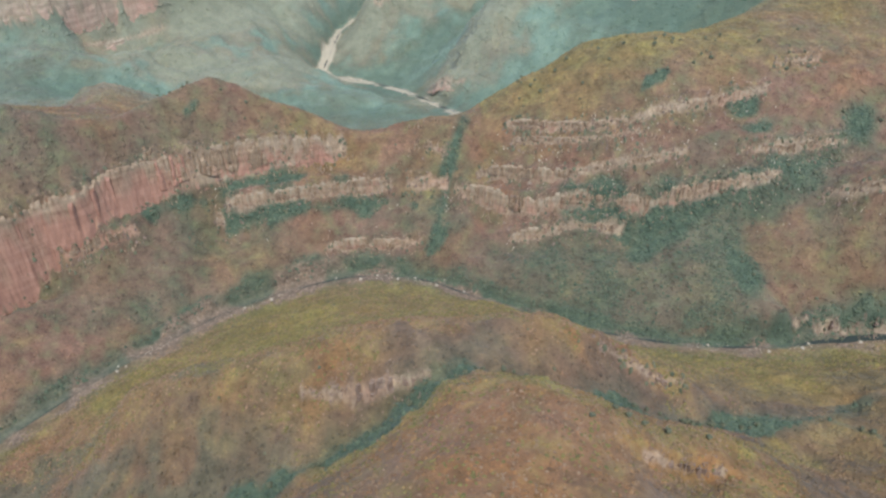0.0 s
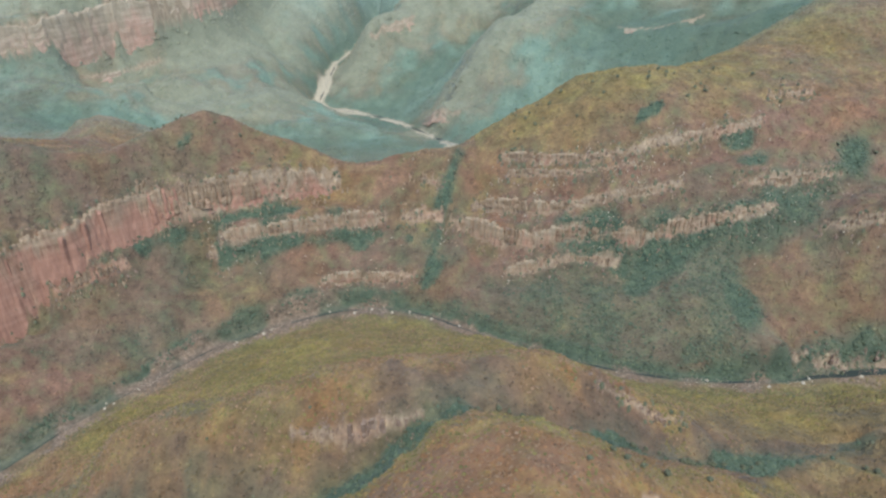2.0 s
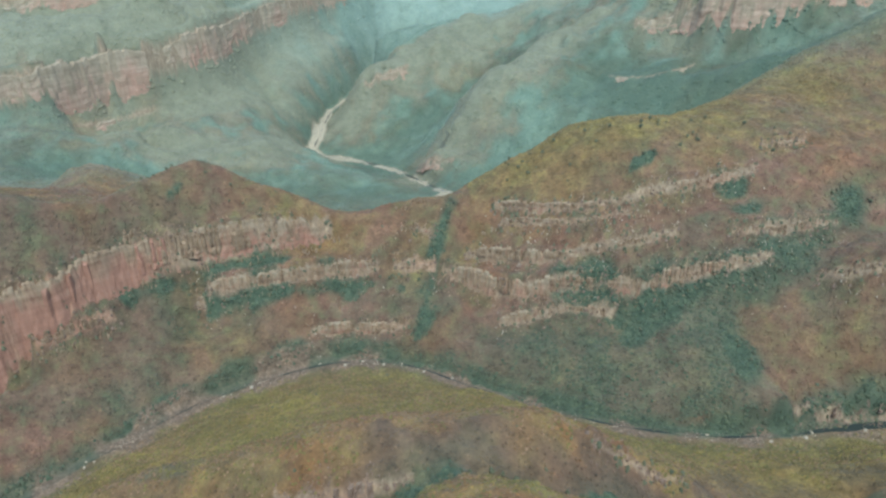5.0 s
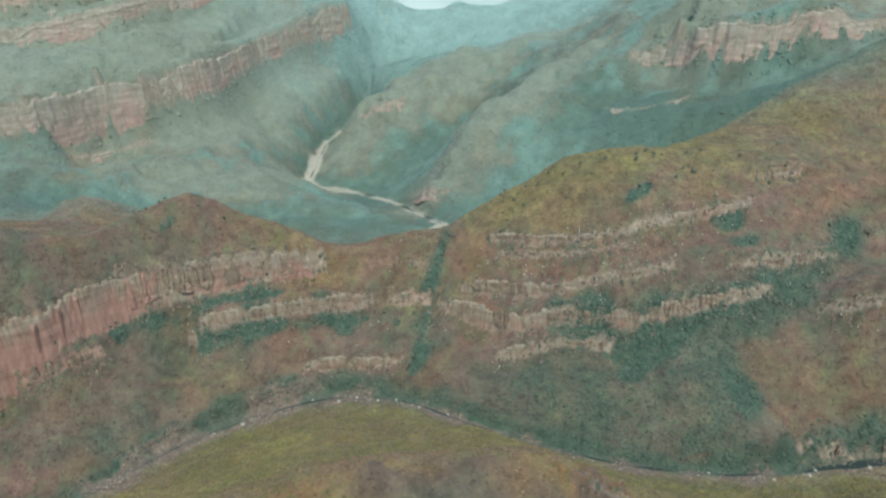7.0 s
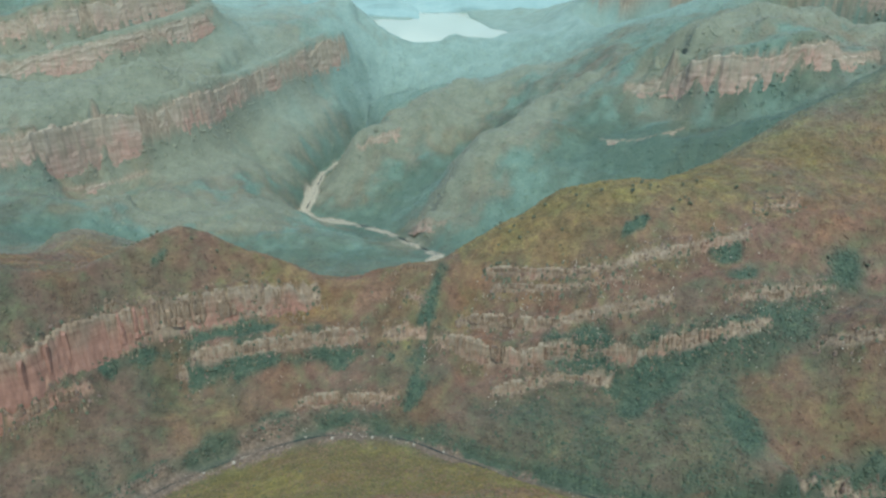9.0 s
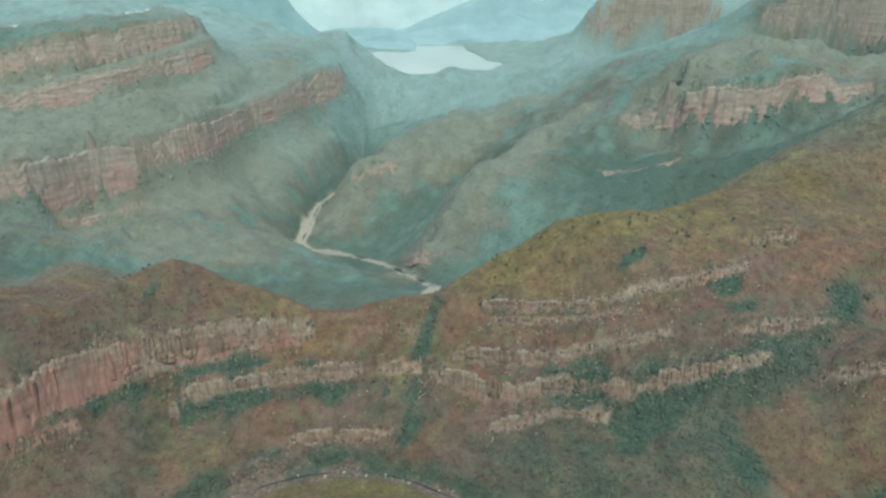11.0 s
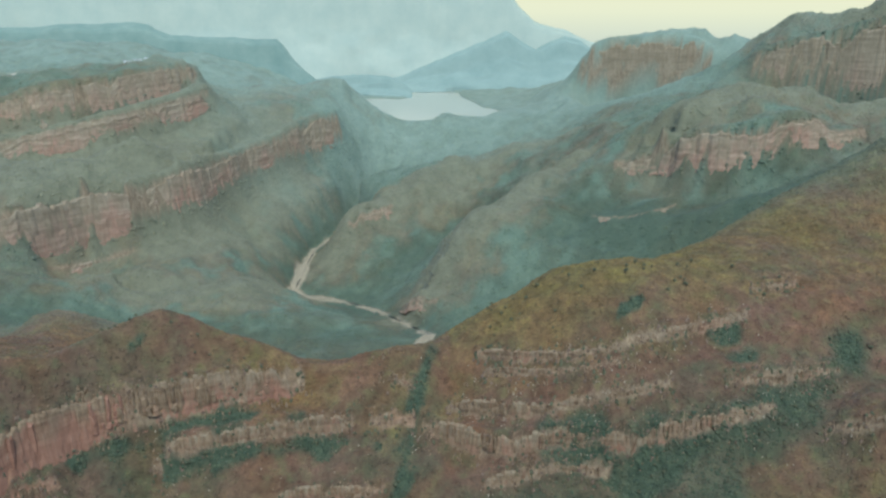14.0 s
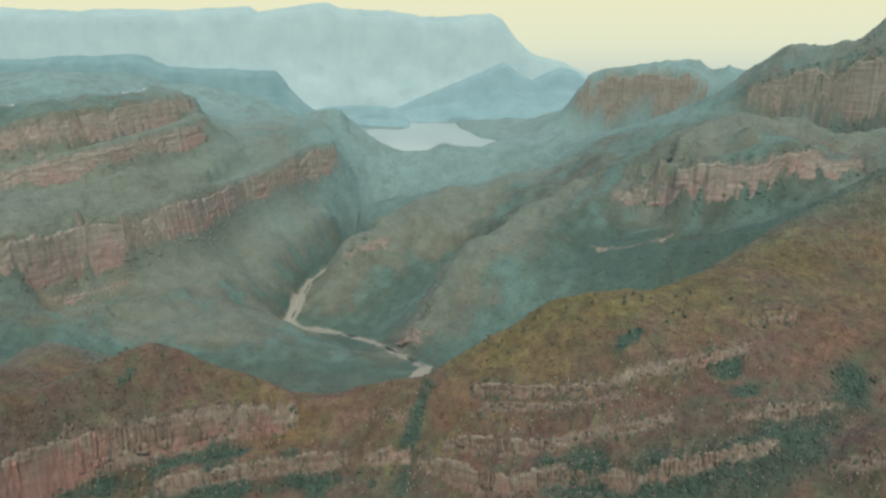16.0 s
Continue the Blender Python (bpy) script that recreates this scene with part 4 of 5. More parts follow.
PINNACLES = [
    ([(-420, 895, 0), (-370, 925, 0), (-300, 944, 0), (-230, 962, 0), (-140, 984, 0)], 9, 90, 5.0, 7, "broken pale rock pinnacles among bushes below the cliff"),
    ([(-80, 985, 0), (-40, 1000, 0), (5, 1004, 0)], 14, 36, 4.4, 6, "broken pale rock pinnacles beside the wooded gully"),
    ([(60, 975, 0), (150, 950, 0), (250, 928, 0), (350, 925, 0)], 12, 90, 2.6, 5, "small pale rock pinnacles on the scrubby slope"),
    ([(-520, 770, 0), (-480, 800, 0), (-440, 840, 0), (-400, 880, 0)], 9, 34, 4.4, 6, "broken pale rock pinnacles at the red wall's foot"),
    ([(40, 935, 0), (120, 890, 0), (230, 870, 0), (290, 872, 0)], 8, 70, 2.6, 6, "small pale rock pinnacles below the long cliff"),
]
rng = random.Random(31)
for nodes, reach, count, wide, tall, label in PINNACLES:
    line = densify(nodes, 4)
    o = outward(line)
    root = new("rock_outcrop")
    mid = line[len(line) // 2]
    base = Vector((mid[0], mid[1], float(height_at(mid[:1], mid[1:2])[0])))
    root.location = base
    tagged(root, label, "rock outcrop", "rock outcrops")
    for k in range(count // 7):
        i = rng.randrange(len(line))
        u, along = rng.gauss(0, reach), (-o[i, 1], o[i, 0])
        for q in range(rng.randrange(4, 11)):
            a, c = rng.gauss(0, 1.6 * wide), rng.gauss(0, 0.5 * wide)
            px, py = line[i, 0] + o[i, 0] * (u + c) + along[0] * a, line[i, 1] + o[i, 1] * (u + c) + along[1] * a
            pz = float(height_at(np.array([px]), np.array([py]))[0])
            col = new("rock_column", COLUMNS[rng.randrange(10)])
            col.parent = root
            w, h = wide * rng.uniform(0.25, 0.75), tall * rng.uniform(0.4, 1.2)
            col.matrix_basis = pose(px - base.x, py - base.y, pz - 3.0 - base.z, rng.uniform(-5, 5), rng.uniform(-5, 5), rng.uniform(0, 360)) @ Matrix.Diagonal((w * 1.3, w, h + 3.0, 1))


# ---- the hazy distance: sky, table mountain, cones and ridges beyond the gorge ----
# distance haze painted on: a bluish base colour plus a steady glow
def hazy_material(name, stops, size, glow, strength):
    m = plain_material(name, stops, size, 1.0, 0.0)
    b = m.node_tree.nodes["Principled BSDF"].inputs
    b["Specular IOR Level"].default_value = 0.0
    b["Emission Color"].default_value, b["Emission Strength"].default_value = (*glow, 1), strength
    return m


FAR_ROCK = hazy_material("haze_blue_mountain", [(0.3, (0.11, 0.14, 0.125)), (0.7, (0.19, 0.20, 0.165))], 160, (0.56, 0.545, 0.45), 0.42)
CONE_ROCK = hazy_material("haze_blue_hill", [(0.3, (0.10, 0.135, 0.12)), (0.7, (0.16, 0.19, 0.165))], 120, (0.46, 0.50, 0.44), 0.30)
RIDGE_ROCK = hazy_material("haze_blue_green_ridge", [(0.3, (0.115, 0.150, 0.125)), (0.7, (0.185, 0.210, 0.170))], 90, (0.34, 0.42, 0.38), 0.20)


def far_range(name, crest, y, foot, depth, label, mat, cliff=0.0):
    xs = np.arange(crest[0][0], crest[-1][0] + 1, 12.0)
    top = np.interp(xs, [c[0] for c in crest], [c[1] for c in crest]) + fractal(xs, xs * 0, 90, 4, 77) * 5
    v, rows = [], 44
    gully = np.abs(fractal(xs, xs * 0 + foot, 300, 4, 78))
    for j in range(rows):
        u = j / (rows - 1)
        # talus, then a steep wall from 0.55 to 0.75 of the way, then the crown
        h = (0.52 + 0.10 * (1 - cliff)) * min(u / 0.55, 1) + (0.30 + 0.1 * cliff) * float(np.clip((u - 0.55) / 0.12, 0, 1)) + (0.18 - 0.10) * float(np.clip((u - 0.67) / 0.33, 0, 1))
        h /= (0.52 + 0.10 * (1 - cliff)) + (0.30 + 0.1 * cliff) + 0.08
        reach = depth * (1 - u) * (1.0 + 0.24 * fractal(xs, xs * 0 + j * 24, 420, 3, 71) - 0.15 * gully * (u < 0.8))
        joint = 0.012 * depth * fractal(xs, xs * 0 + 9 * j, 60, 3, 79) * (0.5 < u < 0.75)
        z = foot + (top - foot) * h
        v.append(np.c_[xs, y - reach - joint, z + fractal(xs, xs * 0 + j * 26, 120, 3, 73) * 9 * (0 < u < 0.93)])
    n = len(xs)
    i = np.arange(rows * n).reshape(rows, n)
    f = np.stack([i[:-1, :-1], i[:-1, 1:], i[1:, 1:], i[1:, :-1]], -1).reshape(-1, 4)
    me = quick_mesh(name, np.concatenate(v), f, mat)
    me.polygons.foreach_set("use_smooth", np.ones(len(f), bool))
    return tagged(new(name, me), label, "mountains", kind="structure")


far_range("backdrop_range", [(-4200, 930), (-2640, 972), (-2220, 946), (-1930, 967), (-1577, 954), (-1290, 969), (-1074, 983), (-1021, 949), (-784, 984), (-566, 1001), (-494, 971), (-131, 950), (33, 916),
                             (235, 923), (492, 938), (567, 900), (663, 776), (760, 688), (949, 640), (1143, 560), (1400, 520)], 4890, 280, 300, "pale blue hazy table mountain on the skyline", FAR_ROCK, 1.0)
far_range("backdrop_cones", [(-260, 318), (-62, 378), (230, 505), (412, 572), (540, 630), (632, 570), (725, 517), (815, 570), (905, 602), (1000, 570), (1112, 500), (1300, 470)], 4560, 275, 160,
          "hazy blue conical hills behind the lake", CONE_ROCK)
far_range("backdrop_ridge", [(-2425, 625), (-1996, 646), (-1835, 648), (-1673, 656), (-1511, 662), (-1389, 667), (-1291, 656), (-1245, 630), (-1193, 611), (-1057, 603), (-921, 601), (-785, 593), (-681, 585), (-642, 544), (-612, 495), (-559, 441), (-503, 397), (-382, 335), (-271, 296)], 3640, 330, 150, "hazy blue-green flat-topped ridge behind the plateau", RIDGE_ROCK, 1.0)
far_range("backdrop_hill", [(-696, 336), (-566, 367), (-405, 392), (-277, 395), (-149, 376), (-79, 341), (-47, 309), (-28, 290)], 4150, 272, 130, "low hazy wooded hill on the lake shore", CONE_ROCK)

# a glowing sheet painted with the sky's cream haze low over the skyline
SKY_HAZE, n, l, b = material("cream_sky_haze")
height = n.new("ShaderNodeSeparateXYZ")
l.new(position(n), height.inputs["Vector"])
rise = maths(n, l, "DIVIDE", height.outputs["Z"], 1500.0)
cream = ramp(n, l, rise, [(0.36, (0.72, 0.62, 0.46)), (0.50, (0.92, 0.74, 0.47)), (0.70, (1.0, 0.76, 0.45))])
l.new(cream, b.inputs["Emission Color"])
b.inputs["Base Color"].default_value = (0, 0, 0, 1)
b.inputs["Specular IOR Level"].default_value = 0.0
b.inputs["Emission Strength"].default_value = 0.72
xs, zs = np.linspace(-4300, 4300, 30), np.linspace(200, 1700, 8)
v = np.array([(a, 4955.0, z) for z in zs for a in xs])
i = np.arange(len(v)).reshape(len(zs), len(xs))
f = np.stack([i[:-1, :-1], i[:-1, 1:], i[1:, 1:], i[1:, :-1]], -1).reshape(-1, 4)
tagged(new("backdrop_sky", quick_mesh("backdrop_sky", v, f, SKY_HAZE)), "cream hazy evening sky above the far mountains", "sky", kind="structure")


# ---- plants: scrub, woods and woodland as scattered clumps ----
def clump_shape(seed):
    """A ragged low dome of leaves: 11 corners, 15 faces."""
    rng = np.random.RandomState(seed)
    a = 2 * np.pi * np.arange(5) / 5
    base = np.c_[np.cos(a), np.sin(a), a * 0 - 1]
    upper = np.c_[0.74 * np.cos(a + 0.6), 0.74 * np.sin(a + 0.6), a * 0 + 0.35]
    v = np.concatenate([base, upper, [(0, 0, 1)]])
    return v * rng.uniform(0.7, 1.25, (11, 1)) + rng.uniform(-0.15, 0.15, (11, 3))


CLUMP_FACES = np.array([f for k in range(5) for f in ((k, (k + 1) % 5, 5 + k), ((k + 1) % 5, 5 + (k + 1) % 5, 5 + k), (5 + k, 5 + (k + 1) % 5, 10))])
CLUMPS = np.stack([clump_shape(k) for k in range(16)])


def scatter(name, pts, wide, tall, mat, seed, label, category, sink=0.25, like=None, level=True):
    rng = np.random.RandomState(seed)
    n = len(pts)
    a = rng.uniform(0, 2 * np.pi, n)
    w, h = wide * rng.uniform(0.55, 1.45, n), tall * rng.uniform(0.6, 1.4, n)
    t = CLUMPS[rng.randint(0, 16, n)]
    x, y, z = t[..., 0] * w[:, None] / 2, t[..., 1] * w[:, None] / 2 * rng.uniform(0.7, 1.2, n)[:, None], t[..., 2] * h[:, None] / 2
    c, s = np.cos(a)[:, None], np.sin(a)[:, None]
    vx, vy = x * c - y * s + pts[:, :1], x * s + y * c + pts[:, 1:2]
    gz_ = height_at(vx.ravel(), vy.ravel()).reshape(vx.shape) if not level else np.repeat(height_at(pts[:, 0], pts[:, 1])[:, None], 11, 1)
    v = np.stack([vx, vy, z + gz_ + (h * (0.42 - sink))[:, None]], -1).reshape(-1, 3)
    f = (CLUMP_FACES[None] + 11 * np.arange(n)[:, None, None]).reshape(-1, 3)
    me = quick_mesh(name, v, f, mat)
    me.polygons.foreach_set("use_smooth", np.ones(len(f), bool))
    if like:
        for key in COVER:
            me.attributes.new(key, "FLOAT", "POINT").data.foreach_set("value", np.repeat(like[key], 11).astype(np.float32))
    ob = new(name, me)
    return tagged(ob, label, category, kind="stuff")


def spread(count, y0, y1, seed):
    """Random points on the ground within the valley, evenly by area."""
    rng = np.random.RandomState(seed)
    y = np.sqrt(rng.uniform(y0 ** 2, y1 ** 2, count))
    x = rng.uniform(-1, 1, count) * (190 + 0.70 * y)
    return np.c_[x, y], rng.uniform(0, 1, count)


def cover_at(pts):
    d1, d2 = line_distance(pts, RIVER)[0], line_distance(pts, GORGE_RIVER)[0]
    return cover(pts, d1, d2, np.zeros(len(pts))), np.minimum(d1, d2)


p, chance = spread(105000, 240, 1330, 101)
c, wet = cover_at(p)
free = (wet > 3 + 7 * chance + 9 * (p[:, 0] < -120)) & (c["rock"] < 0.6)
mid = free & (chance < 1.1 * c["forest"]) & (c["forest"] > 0.12) & (c["forest"] + 0.5 * (chance - 0.5) < 0.66)
dark = free & (c["forest"] + 0.5 * (chance - 0.5) >= 0.66)
olive = free & ~dark & ~mid & (chance < 0.05 + 0.55 * c["scrub"])
dry = free & ~dark & ~mid & ~olive & (chance > 0.30)
scatter("woodland_clumps", p[dark], 5.2, 2.8, NEAR_BUSH, 1, "dense dark green riverside and gully woods", "woods", 0.25, {k: v[dark] for k, v in c.items()})
LEAF_MID = foliage_material("dull_green_leaves", [(0.25, (0.066, 0.066, 0.040)), (0.5, (0.096, 0.092, 0.055)), (0.8, (0.135, 0.124, 0.072))])
scatter("green_scrub", p[mid], 3.8, 1.6, NEAR_BUSH, 7, "dull green scrub in patches on the slopes", "scrub", 0.28, {k: v[mid] for k, v in c.items()})
scatter("olive_scrub", p[olive], 3.8, 1.5, NEAR_BUSH, 2, "olive and yellow-green scrub on the slopes", "scrub", 0.3, {k: v[olive] for k, v in c.items()})
scatter("dry_brush", p[dry], 3.6, 1.5, NEAR_BUSH, 3, "leafless brown bush scattered over the slopes", "brush", 0.3, {k: v[dry] for k, v in c.items()})
q, chance = spread(70000, 240, 1330, 104)
c, wet = cover_at(q)
thick = (wet > 3 + 7 * chance + 9 * (q[:, 0] < -120)) & (c["forest"] + 0.4 * (chance - 0.5) > 0.66) & (c["rock"] < 0.6)
scatter("wood_undergrowth", q[thick], 4.2, 2.4, LEAF_DARK, 8, "close dark green growth filling the woods", "woods")
TUFT_BROWN = foliage_material("dry_grass_tufts", [(0.25, (0.130, 0.080, 0.046)), (0.5, (0.175, 0.108, 0.062)), (0.8, (0.23, 0.145, 0.085))])
TUFT_OLIVE = foliage_material("olive_tufts", [(0.25, (0.090, 0.078, 0.030)), (0.5, (0.130, 0.102, 0.036)), (0.8, (0.180, 0.138, 0.048))])
q, chance = spread(80000, 240, 860, 106)
c, wet = cover_at(q)
south = (c["shaded_thicket"] < 0.45) & (q[:, 1] < np.interp(q[:, 0], [r[0] for r in RIVER], [r[1] for r in RIVER])) & (wet > 9) & (c["forest"] < 0.5)
tuft = fractal(q[:, 0], q[:, 1], 45, 4, 111)
brown, green = south & (chance < 0.30 + 0.35 * tuft), south & (chance > 0.78 + 0.30 * tuft)
scatter("brown_tufts", q[brown], 2.6, 1.7, TUFT_BROWN, 13, "bare brown twiggy bushes in the dry grass", "bushes")
scatter("olive_tufts", q[green], 2.9, 1.8, TUFT_OLIVE, 14, "small olive-green bushes in the dry grass", "bushes")
ledge = []
for name, line in band_lines.items():
    if line[0][1] < 1300 and not name.startswith("near_f"):
        r = np.random.RandomState(len(name))
        k = r.randint(0, len(line), int(len(line) * 9))
        ledge.append(line[k, :2] + outward(line)[k] * np.where(r.uniform(0, 1, len(k)) < 0.7, r.uniform(2.5, 11, len(k)), r.uniform(-5, 0, len(k)))[:, None] + r.uniform(-7, 7, (len(k), 2)))
ledge = np.concatenate(ledge)
scatter("ledge_bushes", ledge[::2], 4.4, 5.0, LEAF_MID, 9, "green bushes rooted on the cliff ledges", "bushes")
scatter("dry_ledge_bushes", ledge[1::2], 3.8, 4.0, LEAF_DRY, 10, "bare brown bushes along the cliff ledges", "bushes")
rubble = []
for name, line in band_lines.items():
    if line[0][1] < 1300:
        r = np.random.RandomState(len(name) + 40)
        fine_line = densify(line, 3.0)
        k = r.randint(0, len(fine_line), int(len(fine_line) * 3.4))
        rubble.append(fine_line[k, :2] + outward(fine_line)[k] * np.where(r.uniform(0, 1, len(k)) < 0.6, r.uniform(-2, 5, len(k)), r.normal(6, 10, len(k)))[:, None] + r.uniform(-1.5, 1.5, (len(k), 2)))
rubble = np.concatenate(rubble)
near_part = (rubble[:, 1] < 600) | ((rubble[:, 1] < 745) & (rubble[:, 0] > 430))
scatter("rock_spikes", rubble[~near_part], 1.9, 3.4, SANDSTONE, 11, "small pale sandstone spikes and blocks along cliff edges", "rocks")
scatter("near_rock_spikes", rubble[near_part], 1.5, 3.4, NEAR_SANDSTONE, 12, "small brown rocks breaking out of dry grass", "rocks")
fleck = []
for name, line in band_lines.items():
    if 800 < line[0][1] < 1300:
        r = np.random.RandomState(len(name) + 70)
        k = r.randint(0, len(line), len(line) * 6)
        fleck.append(line[k, :2] + outward(line)[k] * r.normal(8, 16, len(k))[:, None] + r.uniform(-9, 9, (len(k), 2)))
fleck = np.concatenate(fleck)
fleck = fleck[fractal(fleck[:, 0], fleck[:, 1], 40, 3, 121) > 0.05]
scatter("scattered_rocks", fleck, 1.6, 3.2, PALE_STONE, 15, "small pale rocks showing through the scrub", "rocks")
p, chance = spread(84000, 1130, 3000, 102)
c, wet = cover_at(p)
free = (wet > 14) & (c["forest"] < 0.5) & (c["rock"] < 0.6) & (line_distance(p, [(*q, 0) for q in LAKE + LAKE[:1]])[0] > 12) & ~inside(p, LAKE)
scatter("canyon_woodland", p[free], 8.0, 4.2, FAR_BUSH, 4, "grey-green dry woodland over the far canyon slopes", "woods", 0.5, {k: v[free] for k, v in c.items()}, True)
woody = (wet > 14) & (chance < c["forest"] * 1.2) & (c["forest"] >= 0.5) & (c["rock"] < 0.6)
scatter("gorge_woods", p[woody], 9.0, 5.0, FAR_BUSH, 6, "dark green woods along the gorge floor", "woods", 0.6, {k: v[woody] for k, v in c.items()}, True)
p, chance = spread(160, 350, 1060, 103)
c, wet = cover_at(p)
dots = (c["forest"] < 0.3) & (wet > 14) & (c["rock"] < 0.4)
scatter("lone_bushes", p[dots], 3.6, 2.8, LEAF_MID, 5, "single dark green bushes dotted over dry slopes", "bushes")


# ---- stones in the river beds ----
def boulder_mesh(seed):
    rng = random.Random(seed)
    bm = bmesh.new()
    bmesh.ops.create_icosphere(bm, subdivisions=2, radius=0.5)
    for v in bm.verts:
        d = v.co.normalized()
        v.co = Vector((d.x, d.y * 0.8, d.z * 0.62)) * (0.5 + 0.16 * noise.noise(d * 1.7 + Vector((seed * 3.1, 0, 0))) + rng.uniform(-0.02, 0.02))
        v.co.z = max(v.co.z, -0.2)
    me = bpy.data.meshes.new("boulder")
    bm.to_mesh(me)
    bm.free()
    me.materials.append(PALE_STONE)
    return me


def stones(name, nodes, count, reach, size, seed, label):
    """Small stones strewn along a river bed, joined."""
    rng = np.random.RandomState(seed)
    line = densify(nodes, 6)
    k = rng.randint(0, len(line), count)
    crowd = smooth_noise(k / 9.0, k * 0.0, seed)
    k, n = k[crowd > 0.56], int((crowd > 0.56).sum())
    p = line[k, :2] + outward(line)[k] * rng.normal(0, reach, n)[:, None] + rng.uniform(-4, 4, (n, 2))
    return scatter(name, p, size, size * 0.6, PALE_STONE, seed, label, "stones", 0.2)


p = densify(RIVER, 6)
p = p[(np.abs(p[:, 0]) < 620) & (p[:, 1] > 480)]
stones("river_stones", p, 520, 4.5, 1.4, 201, "pale stones strewn along the river bed")
stones("gorge_stones", GORGE_RIVER[:10], 900, 7.0, 3.2, 202, "pale boulders and rapids in the gorge river")
BOULDERS = [boulder_mesh(k) for k in range(6)]
rng = random.Random(5)
for s, off, size in [(0.16, 3, 4.5), (0.165, -4, 3.0), (0.17, 4, 3.2), (0.30, 2, 3.6), (0.33, 4, 6.5), (0.335, 0, 3.0), (0.40, -5, 3.4), (0.43, 5, 5.2), (0.45, -2, 4.4), (0.47, 3, 5.0), (0.49, -4, 4.2),
                     (0.52, 2, 4.6), (0.55, -3, 3.9), (0.60, 3, 3.6), (0.80, -5, 4.6), (0.86, 6, 5.0), (0.89, 4, 6.2), (0.90, -2, 4.4), (0.95, 5, 5.4)]:
    i = int(s * (len(p) - 1))
    o = outward(p)[i]
    x, y = p[i, 0] + o[0] * off, p[i, 1] + o[1] * off
    z = float(height_at(np.array([x]), np.array([y]))[0])
    ob = new("boulder", BOULDERS[rng.randrange(6)])
    ob.matrix_world = pose(x, y, z + 0.12 * size, 0, 0, rng.uniform(0, 360)) @ Matrix.Diagonal((size, size, size, 1))
    tagged(ob, "pale rounded boulder on the stony river bed", "boulder", "boulders in the river")


# ---- single trees ----
def tree_thing(seed):
    """A tree of the gullies: tapered leaning trunk with two limbs, and a ragged crown of leaf clumps."""
    rng = np.random.RandomState(seed)
    root = new("tree")
    bm = bmesh.new()
    for tip, r0, r1, foot in (((0.3, 0.1, 4.2), 0.42, 0.2, (0, 0, -0.6)), ((2.0, 0.6, 5.4), 0.2, 0.08, (0.2, 0.07, 3.0)), ((-1.6, -0.9, 5.2), 0.18, 0.07, (0.22, 0.08, 3.4))):
        a, c = Vector(foot), Vector(tip)
        turn = (c - a).to_track_quat("Z", "Y").to_matrix()
        rings = [[bm.verts.new(p0 + turn @ Vector((r * math.cos(k * 1.0472), r * math.sin(k * 1.0472), 0))) for k in range(6)] for p0, r in ((a, r0), ((a + c) / 2 + Vector((0.1, -0.1, 0)), (r0 + r1) / 2), (c, r1))]
        for lo, hi in zip(rings[:-1], rings[1:]):
            for k in range(6):
                bm.faces.new((lo[k], lo[(k + 1) % 6], hi[(k + 1) % 6], hi[k]))
    me = bpy.data.meshes.new("trunk")
    bm.to_mesh(me)
    bm.free()
    me.materials.append(BARK)
    new("trunk", me).parent = root
    n = 34
    d = rng.normal(0, 1, (n, 3))
    d /= np.linalg.norm(d, axis=1)[:, None]
    mid = d * rng.uniform(0.45, 1.0, (n, 1)) * (3.1, 2.8, 1.9) + (0.1, 0, 5.6)
    size = rng.uniform(0.9, 1.7, n)
    v = (CLUMPS[rng.randint(0, 16, n)] * size[:, None, None] * (1, 1, 0.75) + mid[:, None, :]).reshape(-1, 3)
    f = (CLUMP_FACES[None] + 11 * np.arange(n)[:, None, None]).reshape(-1, 3)
    crown = new("crown", quick_mesh("crown", v, f, LEAF_MID))
    crown.parent = root
    return tagged(root, "dark green spreading tree on the dry slope", "tree", "trees on the slopes")


def plant(root, x, y, size, turn):
    z = float(height_at(np.array([x]), np.array([y]))[0])
    return pose(x, y, z, 0, 0, turn) @ Matrix.Diagonal((size, size, size, 1))


TREES = [tree_thing(k + 40) for k in range(4)]
rng = random.Random(9)
spots = []
for nodes, wide in WOODS:
    for a, c in zip(nodes[:-1], nodes[1:]):
        for k in range(max(1, int(math.hypot(c[0] - a[0], c[1] - a[1]) / 14))):
            u = rng.random()
            spots.append((a[0] + (c[0] - a[0]) * u + rng.gauss(0, wide * 0.8), a[1] + (c[1] - a[1]) * u + rng.gauss(0, wide * 0.6)))
for k in range(46):
    spots.append((rng.uniform(110, 560), rng.uniform(985, 1085)))
for k in range(16):
    spots.append((rng.uniform(-420, -180), rng.uniform(958, 1000)))
for k in range(7):
    spots.append((rng.uniform(100, 230), rng.uniform(330, 390)))
for k, (x, y) in enumerate(spots):
    m = plant(None, x, y, rng.uniform(0.45, 0.85), rng.uniform(0, 360))
    if k < 4:
        TREES[k].matrix_world = m
    else:
        ob = copy_thing(TREES[k % 4], Matrix.Identity(4))
        ob.matrix_world = m

# ---- the western plateau: lodge cottages, track, stone pinnacle ----
WHITE_WALL = plain_material("whitewashed_wall", [(0.3, (0.62, 0.61, 0.58)), (0.7, (0.76, 0.75, 0.72))], 1.5)
THATCH = plain_material("weathered_roof", [(0.3, (0.30, 0.27, 0.24)), (0.7, (0.46, 0.43, 0.39))], 0.8)
DUST = plain_material("pale_dust_track", [(0.3, (0.34, 0.28, 0.21)), (0.7, (0.48, 0.41, 0.32))], 3.0)


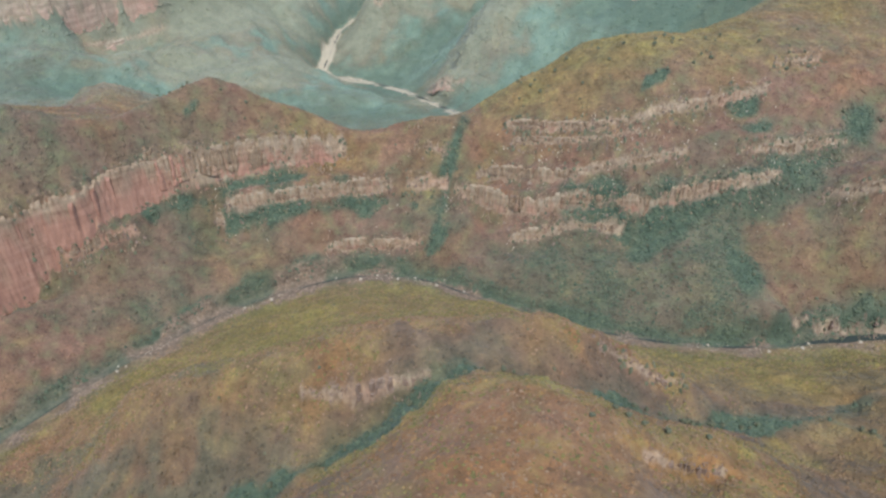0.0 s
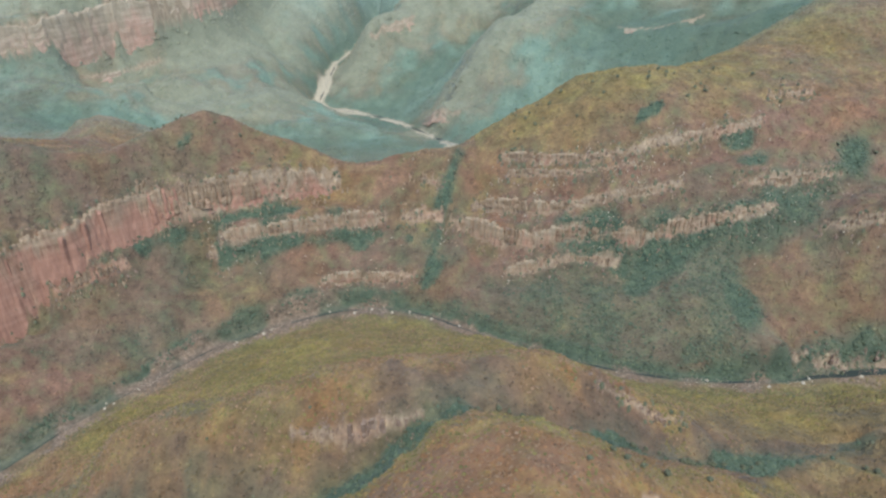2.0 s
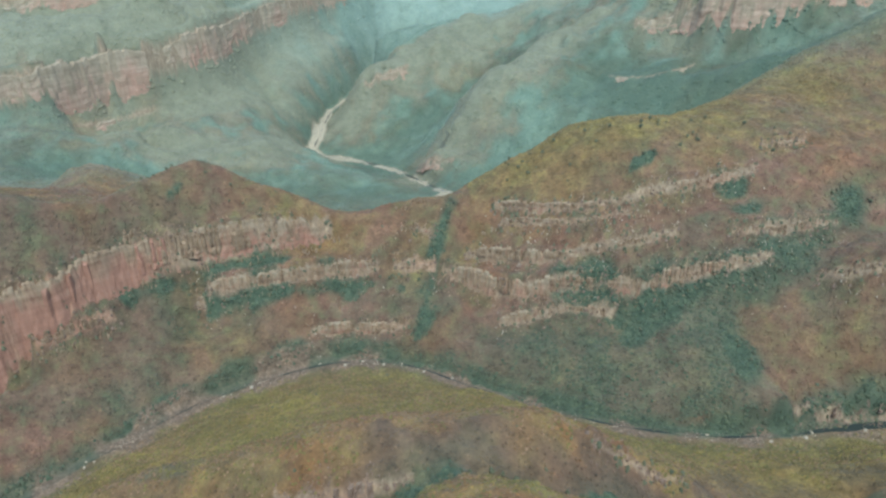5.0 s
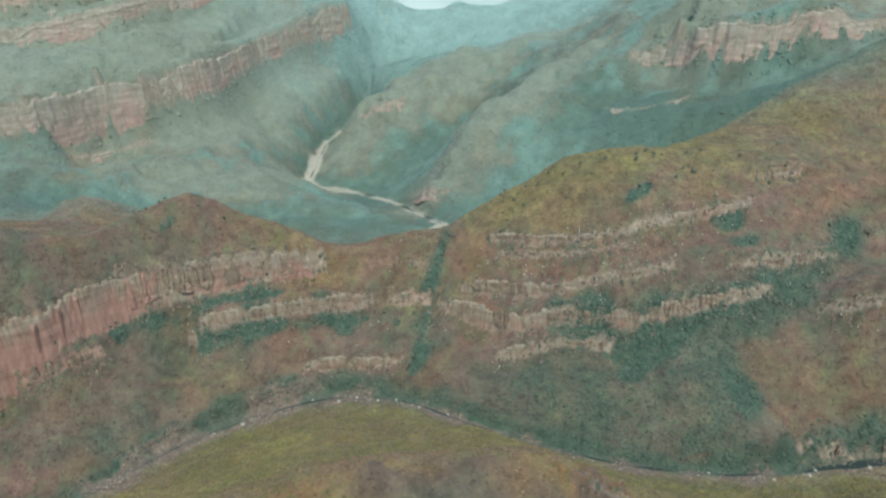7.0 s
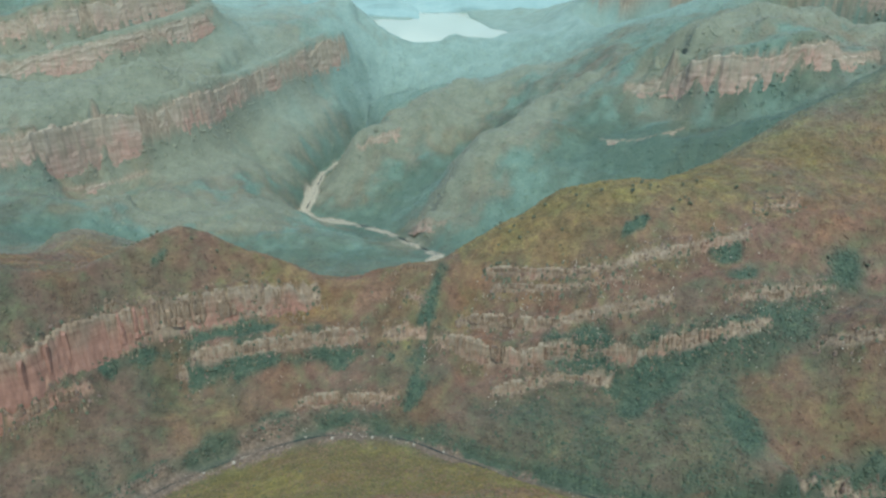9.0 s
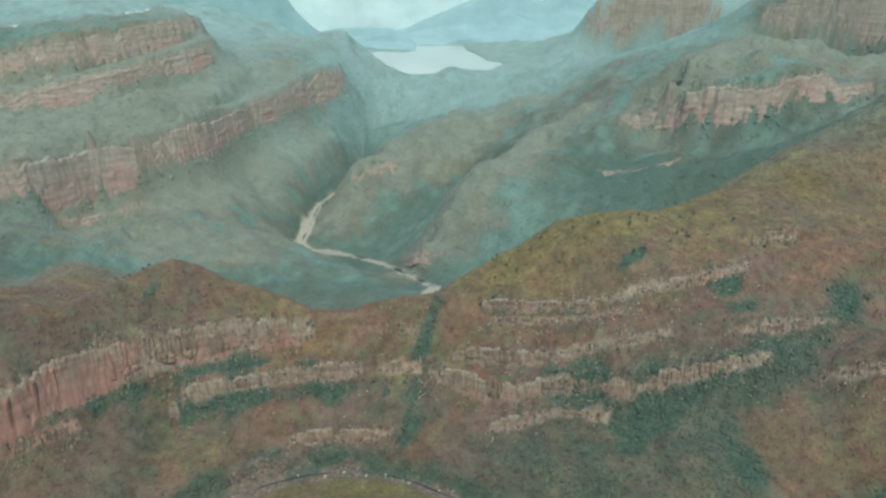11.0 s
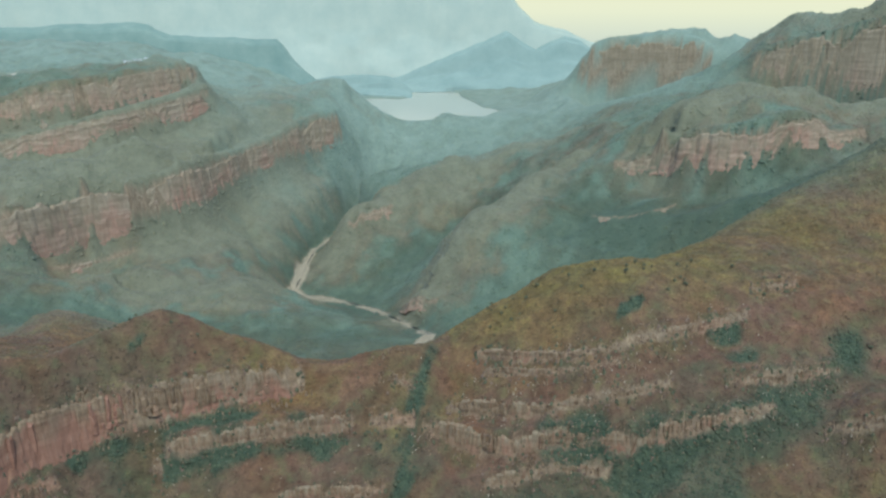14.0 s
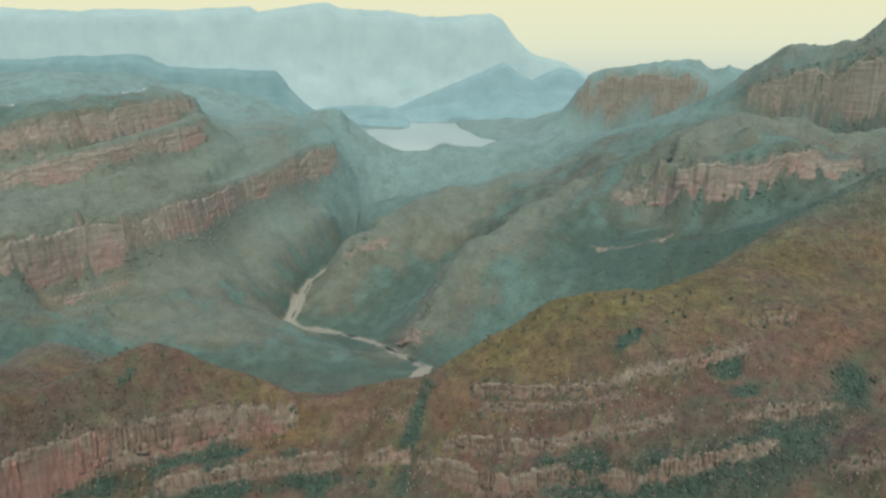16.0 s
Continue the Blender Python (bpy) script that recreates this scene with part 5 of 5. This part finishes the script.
def box(bm, x0, x1, y0, y1, z0, z1):
    v = [bm.verts.new(p_) for p_ in ((x0, y0, z0), (x1, y0, z0), (x1, y1, z0), (x0, y1, z0), (x0, y0, z1), (x1, y0, z1), (x1, y1, z1), (x0, y1, z1))]
    for q_ in ((0, 3, 2, 1), (4, 5, 6, 7), (0, 1, 5, 4), (1, 2, 6, 5), (2, 3, 7, 6), (3, 0, 4, 7)):
        bm.faces.new([v[i] for i in q_])


def part(name, bm, mat, parent, label=""):
    me = bpy.data.meshes.new(name)
    bm.to_mesh(me)
    bm.free()
    me.materials.append(mat)
    ob = new(name, me)
    ob.parent = parent
    return tagged(ob, label)


def cottage():
    root = new("cottage")
    bm = bmesh.new()
    box(bm, -6, 6, -3.6, 3.6, -2.5, 3.2)
    part("wall", bm, WHITE_WALL, root)
    bm = bmesh.new()
    a = [bm.verts.new(p_) for p_ in ((-6.8, -4.4, 3.1), (6.8, -4.4, 3.1), (6.8, 4.4, 3.1), (-6.8, 4.4, 3.1), (-5.2, 0, 6.0), (5.2, 0, 6.0))]
    for q_ in ((0, 1, 5, 4), (2, 3, 4, 5), (1, 2, 5), (3, 0, 4), (3, 2, 1, 0)):
        bm.faces.new([a[i] for i in q_])
    part("roof", bm, THATCH, root, "weathered grey roof")
    bm = bmesh.new()
    box(bm, -0.6, 0.6, -3.68, -3.58, 0, 2.1)
    part("door", bm, BARK, root)
    for x in (-3.8, 3.0):
        bm = bmesh.new()
        box(bm, x, x + 1.4, -3.68, -3.58, 0.9, 2.1)
        part("window", bm, RIVER_WATER, root)
    return tagged(root, "small white cottage on the plateau edge", "cottage", "lodge cottages")


first = cottage()
for k, (x, y, turn) in enumerate([(-985, 2600, 12), (-967, 2604, -20), (-948, 2598, 30), (-930, 2603, 5), (-1003, 2606, -8)]):
    ob = first if k == 0 else copy_thing(first, Matrix.Identity(4))
    ob.matrix_world = plant(None, x, y, 1.0, turn)

line = densify([(-1560, 2745, 0), (-1400, 2700, 0), (-1280, 2672, 0), (-1200, 2655, 0)], 10)
o = outward(line)
edge = [line[:, :2] + o * w for w in (-4, 0, 4)]
v = np.concatenate([np.c_[e, height_at(e[:, 0], e[:, 1]) + 1.2] for e in edge])
k = len(line)
f = np.array([(r * k + i, r * k + i + 1, (r + 1) * k + i + 1, (r + 1) * k + i) for r in range(2) for i in range(k - 1)])
tagged(new("road", quick_mesh("road", v, f, DUST)), "pale dust track along the plateau", "track", kind="structure")

root = new("rock_pinnacle")
x, y = -1056, 2112
z = float(height_at(np.array([x]), np.array([y]))[0])
root.location = (x, y, z)
for dx, dy, w, h in ((0, 0, 12, 26), (6, 3, 9, 15), (-7, 2, 8, 12)):
    ob = new("rock_column", HAZED_COLUMNS[int(h) % 10])
    ob.parent = root
    ob.matrix_basis = pose(dx, dy, -4) @ Matrix.Diagonal((w, w, h, 1))
tagged(root, "pale stone pinnacle standing on the cliff ledge", "rock pinnacle")
